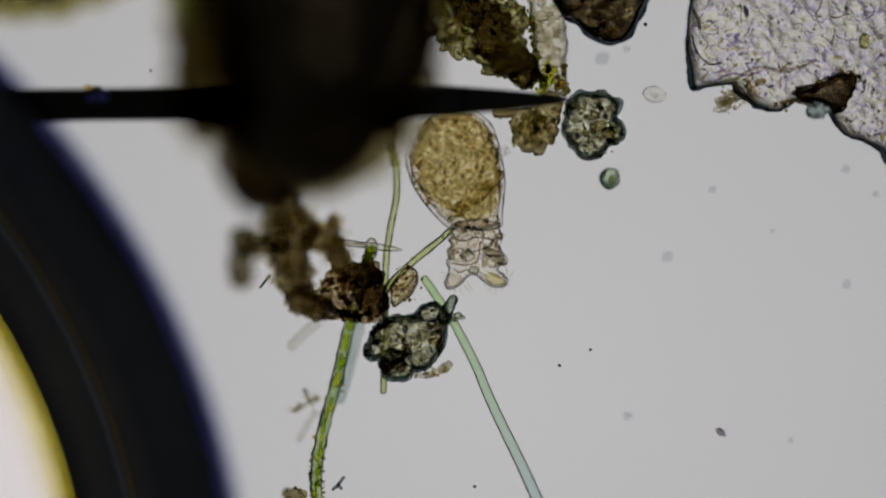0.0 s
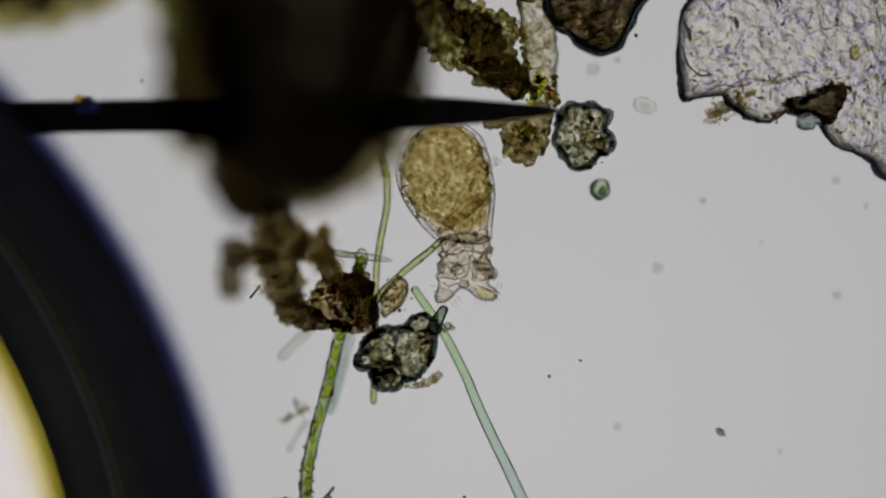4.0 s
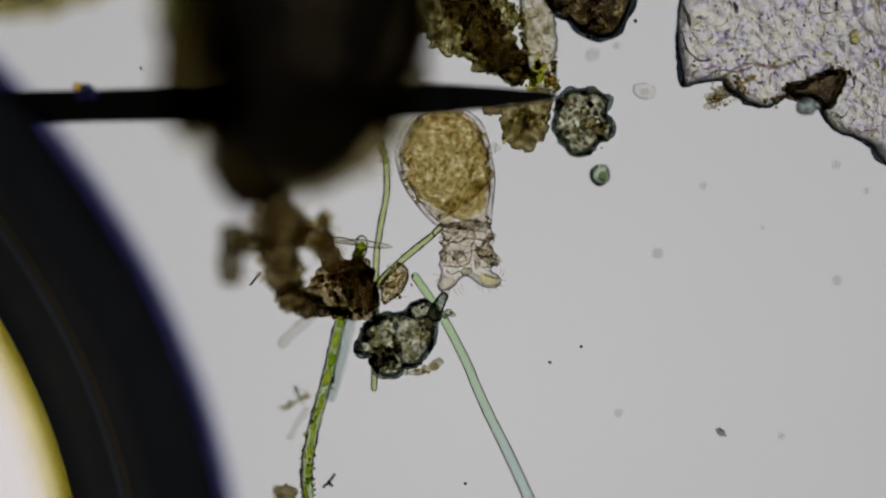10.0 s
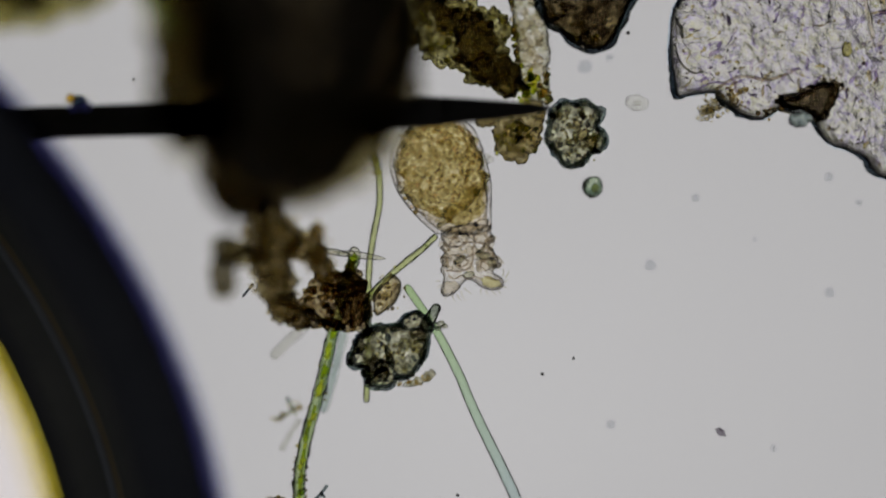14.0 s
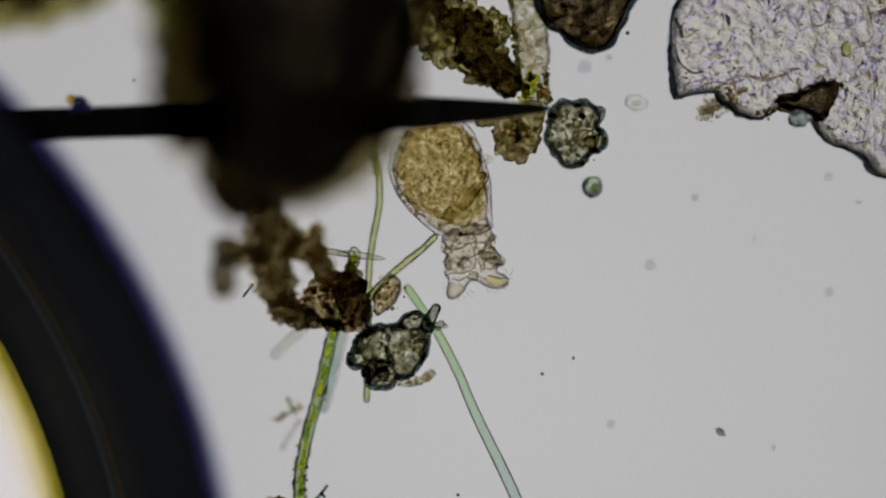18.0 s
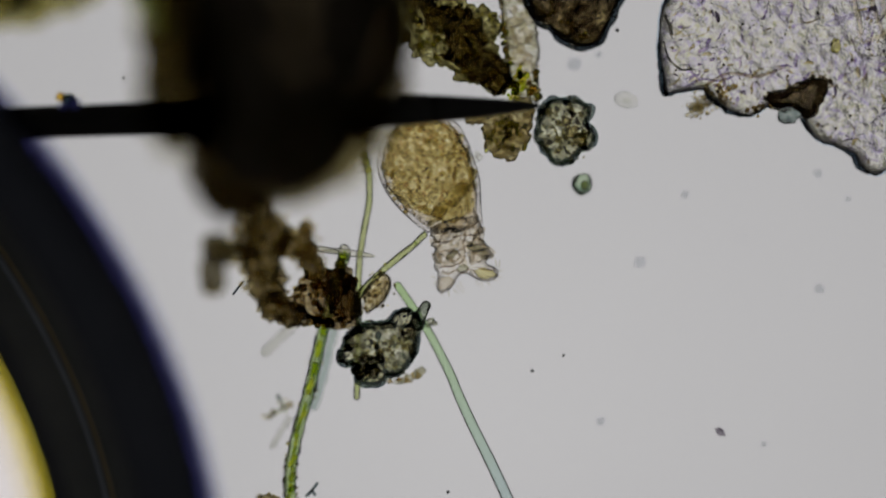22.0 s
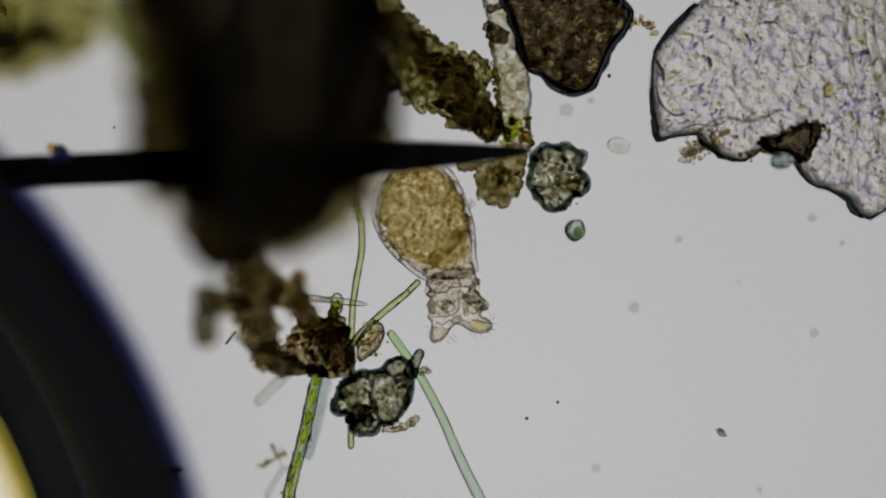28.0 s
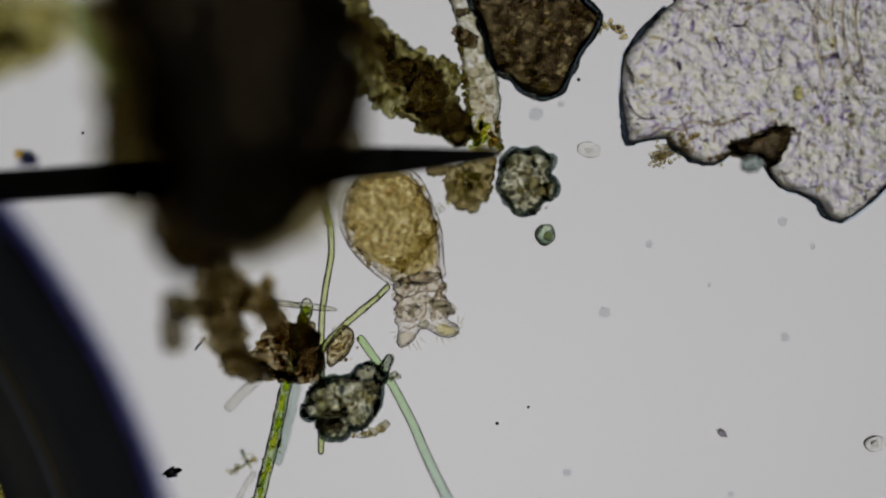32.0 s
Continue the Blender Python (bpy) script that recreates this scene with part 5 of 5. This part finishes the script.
for x, y, r, z, m in [(1045, 619, 2.8, 0.04, SPECK), (990, 647, 3.2, 0.04, SPECK), (268, 126, 2.6, 0.02, SPECK), (840, 861, 3.2, 0.05, SPECK), (1140, 20, 4, 0.05, SPECK), (1142, 44, 3.8, 0.05, SPECK),
                      (1260, 336, 9, 0.13, FAINT), (1497, 503, 11, 0.16, FAINT), (1110, 736, 10, 0.2, FAINT), (1398, 778, 7, 0.14, FAINT), (1065, 105, 16, 0.2, FAINT), (1108, 88, 8, 0.15, FAINT),
                      (1495, 300, 10, 0.2, FAINT), (1180, 455, 13, 0.2, FAINT), (1548, 345, 7, 0.15, FAINT), (1420, 965, 8, 0.14, FAINT), (1365, 410, 5, 0.12, FAINT)]:
    z, r = (z, r) if m is SPECK else (-0.052 - r / 1000, r * 0.72)
    s = base("dust_speck", spot(x, y, z), "tiny black speck on the slide" if m is SPECK else "faint grey speck stuck under the slide", "speck", "black specks" if m is SPECK else "grey specks")
    part("grain", mesh_of(*lump(r / 1000 * (0.85 if m is SPECK else 1), r / 1000 * (0.85 if m is SPECK else 1), r / 1000, 0.3, 2, x, 3)), m, s)
for x, y in [(893, 262), (898, 268), (890, 272)]:
    s = base("clear_droplet", spot(x, y, 0.05), "tiny clear droplet beside the rotifer", "droplet", "clear droplets")
    part("wall", mesh_of(*lump(0.006, 0.006, 0.005, 0.15, 2, y, 2)), VESICLE, s)

rod = base("dark_rod", spot(470, 498, 0.09), "tiny dark rod lying beside the brown debris", "debris")
part("body", mesh_of(*tube(smooth_line([tuple(spot(x, y, 0.09) - rod.location) for x, y in [(461, 509), (470, 498), (478, 488)]], 0.003), 0.0020, 8, True, 0.3, 3)), BARK_RIM, rod)

# dust on the eyepiece keeps its place in the picture
dust = []
for x, y, rx, ry, turn in [(1275, 765, 9, 5, -0.6), (306, 834, 12, 8, 0.2)]:
    s = base("eyepiece_dust", spot(x, y, FOCUS_Z), "small dark dust grain on the eyepiece glass", "dust", "eyepiece dust")
    part("grain", mesh_of(*place_data(lump(rx / 1000, ry / 1000, 0.004, 0.5, 2.2, x, 3), turn=turn)), DUST_PALE if x > 1000 else DUST, s)
    dust.append(s)

# ---- the pointer needle ----
needle = base("pointer_needle", spot(1004, 177, 0.22), "black tapering pointer needle lying over the debris", "needle")
NP = [(0, 4.5), (-40, 10.5), (-100, 17), (-140, 20.5), (-220, 27), (-300, 31), (-430, 33.5), (-560, 33), (-700, 29), (-800, 28), (-940, 29), (-1000, 32), (-1150, 34), (-1400, 36)]
nl = smooth_line([(x / 1000, 0, 0.05 * min(1, -x / 300), r / 1000) for x, r in NP], 0.02)
cut = [int(np.argmin(abs(nl[:, 0] + d))) for d in (0.20, 0.955)]
part("tip", mesh_of(*tube(nl[:cut[0] + 1, :3], nl[:cut[0] + 1, 3], 20, False)), NEEDLE, needle, "sharp black tip")
part("shaft", mesh_of(*tube(nl[cut[0]:cut[1] + 1, :3], nl[cut[0]:cut[1] + 1, 3], 20, False)), NEEDLE, needle)
part("collar", mesh_of(*tube(nl[cut[1]:, :3], nl[cut[1]:, 3], 20, False)), NEEDLE, needle, "thicker black end of the needle")
blob = base("blue_droplet", spot(172, 166, 0.22), "small dark blue-edged droplet beside the needle", "droplet")
part("body", mesh_of(*lump(0.013, 0.012, 0.012, 0.2, 2, 9)), BARK_RIM, blob)
# one amber and two blue beads paint the glints on the droplet
part("bead", mesh_of(*lump(0.009, 0.008, 0.008, 0.2, 2, 10)), AMBER_BEAD, blob, "amber bead", (-0.014, 0.007, 0.0))
part("bead", mesh_of(*lump(0.010, 0.009, 0.008, 0.2, 2, 11)), BLUE_GLINT, blob, "deep blue painted glint", (0.015, -0.008, 0.095))
part("bead", mesh_of(*lump(0.007, 0.006, 0.006, 0.2, 2, 12)), BLUE_GLINT, blob, "deep blue painted glint", (-0.004, -0.011, 0.095))

# ---- the rotifer ----
RC = spot(824, 362, 0.065)
rotifer = base("rotifer", RC, "translucent rotifer with a plump ochre body and a two-lobed head", "animal")


def loft(stations, thick, z, folds=0.0, pitch=18.0, n=40, seed=0, step=0.004, rough=0.0):
    """A body through stations of (middle, along, half width), in grid units, flattened."""
    s = smooth_line([(a, b, c) for a, b, c in stations], step * 1000)
    v, f = [], []
    for i, (cx, cy, hw) in enumerate(s):
        hw = max(hw, 1.0)
        w = hw * (1 + folds * math.sin(2 * math.pi * cy / pitch) + 0.4 * folds * math.sin(2 * math.pi * cy / (pitch * 0.43) + 1))
        for j in range(n):
            a = 2 * math.pi * j / n
            k = 1 + rough * noise.noise((math.cos(a) * 2, math.sin(a) * 2, cy * 0.06 + seed))
            p = spot(cx + w * k * math.cos(a), cy, FOCUS_Z) - RC
            v.append((p.x, p.y, z + thick * w * k / 1000 * math.sin(a)))
    m = len(s)
    for i in range(m - 1):
        for j in range(n):
            f.append((i * n + j, i * n + (j + 1) % n, (i + 1) * n + (j + 1) % n, (i + 1) * n + j))
    f.append(tuple(range(n))[::-1])
    f.append(tuple(range((m - 1) * n, m * n)))
    return v, f


TRUNK = [(800, 182, 3), (801, 188, 22), (803, 200, 44), (804, 220, 66), (802, 250, 80), (803, 280, 86), (808, 310, 86), (815, 340, 79), (821, 360, 71), (828, 380, 62), (835, 394, 55), (839, 403, 47), (842, 409, 14)]
part("trunk", mesh_of(*loft(TRUNK, 0.55, 0.0, rough=0.02)), SKIN, rotifer, "colourless outer cuticle")
part("flesh", mesh_of(*loft([(a, b + (4 if i < 5 else -4), max(2, c - 9)) for i, (a, b, c) in enumerate(TRUNK)], 0.5, 0.0, rough=0.08, seed=3)), FLESH, rotifer, "pale ochre tissue under the cuticle")
part("stomach", mesh_of(*loft([(800, 200, 3), (801, 206, 30), (803, 232, 54), (806, 262, 64), (809, 300, 68), (814, 330, 62), (821, 352, 52), (829, 368, 40), (835, 382, 24), (838, 392, 4)], 0.5, 0.0, rough=0.5, seed=5)), GUT, rotifer, "ochre grainy stomach")
gr_pts, gr_r = [], []
while len(gr_pts) < 290:
    a, q = rng.uniform(0, 6.28), math.sqrt(rng.uniform(0, 1))
    p, r = spot(806 + 78 * q * math.cos(a), 286 + 96 * q * math.sin(a), FOCUS_Z) - RC, rng.choice([0.0016, 0.0024, 0.0032, 0.0044])
    if all((p - o).length > 0.85 * (r + k) for o, k in zip(gr_pts, gr_r)):
        gr_pts.append(p)
        gr_r.append(r)
gr_pts = [p + Vector((0, 0, rng.uniform(0.02, 0.04))) for p in gr_pts]
scatter("granule", gr_pts, gr_r, rng, GUT_GRAIN, rotifer, "ochre food granules", 2, big=0.002, most=290, rough=0.3)
for i in range(22):
    side_x, along = (1, 0.14 + 0.031 * i) if i % 3 else (-1, 0.18 + 0.027 * i)
    y = 182 + 227 * along
    mid, half = np.interp(y, [q[1] for q in TRUNK], [q[0] for q in TRUNK]), np.interp(y, [q[1] for q in TRUNK], [q[2] for q in TRUNK])
    r = rng.uniform(0.003, 0.0085)
    x = mid + side_x * (half - r * 1000 - rng.uniform(2, 16))
    part("vesicle", mesh_of(*lump(r, r * rng.uniform(0.8, 1.4), r * 0.6, 0.25, 1.8, 560 + i, 2)), FOLD_DEEP, rotifer, "pale vesicle under the cuticle", spot(x, y, FOCUS_Z) - RC + Vector((0, 0, 0.02)))
part("intestine", mesh_of(*place_data(lump(0.052, 0.012, 0.012, 0.3, 2, 12), *(spot(840, 352, FOCUS_Z) - RC)[:2], 0.03, 0.65)), BOWEL, rotifer, "olive curved gut")
# head: its own part, turning on the trunk
HC = spot(841, 465, FOCUS_Z) - RC
HEAD = [(800, 394), (796, 401), (796, 408), (800, 418), (794, 425), (799, 432), (793, 444), (795, 453), (789, 464), (793, 475), (789, 490), (785, 502), (790, 512), (804, 512), (816, 504), (824, 495), (832, 488), (841, 488), (849, 493),
        (857, 501), (866, 507), (881, 510), (896, 506), (900, 494), (892, 485), (882, 478), (885, 470), (893, 465), (892, 452), (889, 444), (883, 437), (882, 428), (889, 422), (888, 411), (884, 400), (880, 392), (843, 387), (814, 389)]
(head_v, head_f), head_mid = slab(HEAD, 0.050, 0.007, 0.003, 0.0012, 0.0035, 70, 8)
head_v = np.array(head_v) + np.array([head_mid[0] - RC.x - HC.x, head_mid[1] - RC.y - HC.y, 0])
head = part("head", mesh_of(head_v, head_f), NECK, rotifer, "colourless folded neck and two-lobed head", HC)


def in_head(x, y):
    q = spot(x, y, FOCUS_Z) - RC - HC
    return Vector((q.x, q.y, 0))


def on_head(name, data, material, x, y, z=0.0, turn=0.0):
    p = in_head(x, y)
    return part(name, mesh_of(*place_data(data, turn=turn)), material, head, at=(p.x, p.y, z))


for i, (x, y, rx, ry) in enumerate([(812, 415, 14, 9), (835, 410, 16, 10), (865, 415, 16, 10), (818, 435, 17, 9), (850, 438, 20, 9), (874, 440, 12, 12), (812, 456, 14, 10), (832, 458, 16, 10), (868, 462, 16, 11), (880, 425, 8, 14),
                                   (801, 425, 6, 12), (798, 450, 6, 12), (888, 458, 8, 12), (845, 395, 16, 10), (870, 392, 13, 12), (820, 398, 12, 8)]):
    on_head("fold", lump(rx * 1.05 / 1000, ry * 0.95 / 1000, 0.008, 0.55, 2.2, 500 + i, fine=0.15), FOLD, x, y, 0.014, rng.uniform(-0.9, 0.9))
CREASE = [[(799, 404), (815, 410), (840, 404), (866, 408), (886, 402)], [(800, 422), (822, 426), (846, 420), (870, 425), (886, 420)], [(798, 446), (815, 440), (838, 446), (860, 440), (888, 446)], [(800, 466), (822, 470), (840, 464), (850, 450), (848, 430)],
          [(862, 450), (874, 462), (888, 466)], [(858, 470), (866, 456), (884, 452)], [(812, 452), (826, 462), (838, 456), (832, 446), (818, 448)], [(808, 430), (814, 416), (828, 410)], [(850, 404), (856, 418), (850, 434)], [(872, 410), (880, 424), (876, 440)],
          [(826, 478), (838, 486), (850, 482), (862, 488)], [(802, 476), (812, 482), (824, 478)], [(866, 482), (880, 490), (894, 492)]]
for k, pts in enumerate(CREASE):
    o = in_head(*pts[0])
    line = smooth_line([tuple(in_head(x + 1.5 * math.sin(k + x), y) - o + Vector((0, 0, 0.03))) for x, y in pts], 0.003)
    part("crease", mesh_of(*tube(line, 0.0013, 8, True, 0.6, k)), CREASE_M, head, at=o)
on_head("corona_lobe", lump(0.014, 0.012, 0.008, 0.25, 1.7, 540), FOLD, 804, 497, 0.02, 0.15)
on_head("corona_lobe", lump(0.018, 0.009, 0.008, 0.25, 1.7, 541), OLIVE_LOBE, 877, 495, 0.02, -0.35)
for i, (x, y, rx, ry, turn) in enumerate([(826, 450, 13, 5, 0.5), (866, 446, 13, 7, -0.5), (882, 461, 7, 9, 0.2), (838, 478, 9, 6, 0.0)]):
    on_head("fold", lump(rx / 1000, ry / 1000, 0.006, 0.4, 2.0, 550 + i, fine=0.1), EAR, x, y, 0.03, turn)
cilia = []
for x, y, ang, ln in [(795, 500, 215, 16), (798, 506, 235, 18), (806, 511, 258, 16), (815, 510, 280, 18), (822, 505, 285, 26), (828, 500, 290, 22), (790, 490, 190, 14), (858, 504, 262, 16), (866, 508, 272, 20), (876, 509, 280, 18),
                      (886, 507, 295, 16), (895, 503, 320, 14), (900, 496, 350, 12), (901, 490, 40, 20), (898, 486, 75, 18), (787, 484, 150, 12)]:
    a = math.radians(ang)
    line = np.array([(0.75 * ln / 1000 * t * math.cos(a + 0.3 * t), 0.75 * ln / 1000 * t * math.sin(a + 0.3 * t), 0) for t in np.linspace(0, 1, 7)])
    p = in_head(x, y)
    cilia.append(part("cilium", mesh_of(*tube(line, np.linspace(0.0016, 0.0007, 7), 6, False)), HAIR, head, at=(p.x, p.y, 0)))


# ---- what moves ----
BODY = [  # seconds, shift right, shift down (grid units), turn of the body; the same for the head
    (0.0, 0.0, 0.0, 0.0, 0.0, 0.0, -0.0),
    (0.5, -0.4, 1.7, 0.2, -1.8, 2.2, 1.1),
    (1.0, -0.4, 2.8, 0.7, -2.4, 4.0, 1.8),
    (1.5, 0.1, 3.0, 0.5, -1.8, 5.0, 1.5),
    (2.0, 0.9, 2.6, 0.3, -0.1, 4.6, 0.4),
    (2.5, 0.9, 2.3, 0.3, 0.9, 4.0, -0.4),
    (3.0, 0.0, 3.0, 0.4, 0.4, 4.8, -0.3),
    (3.5, -0.7, 4.3, 0.5, 0.1, 5.5, -0.8),
    (5.5, -2.8, 3.5, -0.2, -2.2, 5.6, 0.3),
    (6.0, -3.1, 4.4, -0.6, -3.3, 8.0, 0.5),
    (6.5, -3.2, 5.4, -0.8, -4.2, 11.3, 1.1),
    (7.0, -3.0, 5.9, -0.6, -4.1, 13.1, 1.4),
    (7.5, -3.0, 5.4, -0.1, -3.2, 12.5, 1.0),
    (8.0, -2.8, 4.3, 0.5, -1.4, 10.4, -0.2),
    (8.5, -2.2, 3.5, 0.9, 0.8, 7.9, -1.4),
    (9.0, -1.7, 3.3, 1.3, 2.1, 7.0, -1.8),
    (9.5, -1.4, 3.2, 1.3, 3.0, 7.6, -1.7),
    (10.0, -1.2, 2.9, 0.9, 3.8, 7.6, -2.0),
    (10.5, -0.9, 2.9, 0.7, 4.9, 6.5, -2.4),
    (11.0, 10.1, -4.7, -4.0, 21.7, -3.3, -5.6),
    (11.5, 9.3, -5.5, -4.1, 22.4, -5.3, -6.2),
    (12.0, 9.3, -6.3, -4.1, 22.5, -6.6, -6.0),
    (12.5, 9.3, -6.7, -4.2, 21.7, -7.0, -5.4),
    (13.0, 8.9, -6.2, -4.3, 20.5, -6.5, -5.2),
    (13.5, 8.9, -5.9, -4.4, 20.2, -6.3, -5.4),
    (14.0, 9.0, -6.0, -4.4, 20.3, -6.6, -5.6),
    (14.5, 8.8, -6.0, -4.5, 19.9, -7.0, -5.6),
    (16.5, 9.9, -6.3, -5.7, 22.9, -7.3, -7.6),
    (17.0, 10.8, -5.5, -6.0, 24.2, -5.3, -6.9),
    (17.5, 10.9, -5.5, -6.2, 25.9, -5.0, -8.0),
    (18.0, 10.1, -4.6, -6.5, 26.7, -5.2, -10.6),
    (18.5, 9.7, -3.7, -6.8, 26.0, -5.0, -10.9),
    (19.0, 9.0, -4.1, -7.0, 24.8, -5.3, -9.9),
    (19.5, 7.8, -4.6, -7.2, 24.0, -6.8, -10.4),
    (20.0, 7.5, -5.0, -7.4, 24.8, -8.7, -11.4),
    (20.5, 8.3, -5.5, -7.5, 26.4, -10.7, -11.8),
    (21.0, 9.1, -5.7, -7.5, 26.7, -11.9, -11.5),
    (21.5, 9.3, -5.6, -7.5, 26.3, -12.6, -11.7),
    (22.0, 9.2, -5.4, -7.5, 25.7, -13.1, -12.1),
    (22.5, 9.2, -5.3, -7.5, 25.0, -13.2, -12.1),
    (23.0, 9.1, -5.5, -7.5, 25.1, -14.0, -12.3),
    (23.5, 9.1, -6.0, -7.5, 26.2, -15.5, -12.5),
    (24.0, 9.6, -6.3, -7.5, 26.8, -15.7, -12.3),
    (24.5, 9.8, -6.2, -7.5, 26.5, -14.7, -12.0),
    (25.0, 9.5, -6.2, -7.5, 27.1, -14.0, -11.8),
    (25.5, 9.2, -7.2, -7.5, 29.5, -13.7, -12.1),
    (27.5, 12.3, -7.1, -7.9, 26.3, -6.6, -9.0),
    (28.0, 13.4, -5.9, -8.0, 27.2, -7.2, -9.0),
    (28.5, 13.5, -5.5, -8.0, 27.8, -7.9, -9.0),
    (29.0, 13.2, -5.6, -8.0, 26.7, -8.0, -9.0),
    (29.5, 13.4, -5.6, -8.0, 25.2, -7.4, -9.0),
    (30.0, 13.1, -5.6, -8.0, 23.9, -7.0, -9.0),
    (30.5, 12.1, -5.6, -8.0, 22.6, -7.3, -9.0),
    (31.0, 11.5, -5.5, -8.0, 22.3, -7.9, -9.0),
    (31.5, 11.0, -5.4, -8.0, 22.3, -8.2, -9.0),
    (32.0, 9.6, -5.5, -8.0, 22.2, -8.2, -9.0),
]
NEEDLE_TURN = [  # seconds, turn, rise (grid units)
    (0.0, 0.71, 0), (6.0, 0.98, 0), (9.0, 1.05, 0), (13.0, 1.59, 0), (19.0, 1.77, 0), (23.0, 1.82, 0), (28.0, 1.76, 3), (31.0, 1.95, 5), (32.0, 2.99, 6)]


def motions():
    rows_b, rows_h = [], []
    for t, bx, by, br, hx, hy, hr in BODY:
        b = Matrix.Translation(RC + Vector((bx, -by, 0)) / 1000) @ pose(0, 0, 0, 0, 0, -br)
        h = Matrix.Translation(RC + HC + Vector((hx, -hy, 0)) / 1000) @ pose(0, 0, 0, 0, 0, -hr)
        rows_b.append((t, b))
        rows_h.append((t, b.inverted() @ h))
    walk(rotifer, rows_b)
    walk(head, rows_h)
    for i, c in enumerate(cilia):
        p = c.location.copy()
        walk(c, [(k * 0.2, pose(p.x, p.y, p.z, 0, 0, 14 * math.sin(k * 2.3 + i * 1.9))) for k in range(161)])
    p = bubble.location.copy()
    walk(bubble, [(t, pose(p.x + d / 1000, p.y, p.z)) for t, d in ((0, 5), (3, 8), (8, 12), (14, 18), (20, 18), (25, 23), (28, 24), (32, 27))])
    tip = needle.location.copy()
    walk(needle, [(t, pose(tip.x, tip.y + rise / 1000, tip.z, 0, 0, a)) for t, a, rise in NEEDLE_TURN])
    for s in dust:
        p = s.location.copy()
        walk(s, [(t, pose(x, y, 0, 0, 0, r) @ Matrix.Translation(p)) for t, x, y, h, r in PATH])


motions()
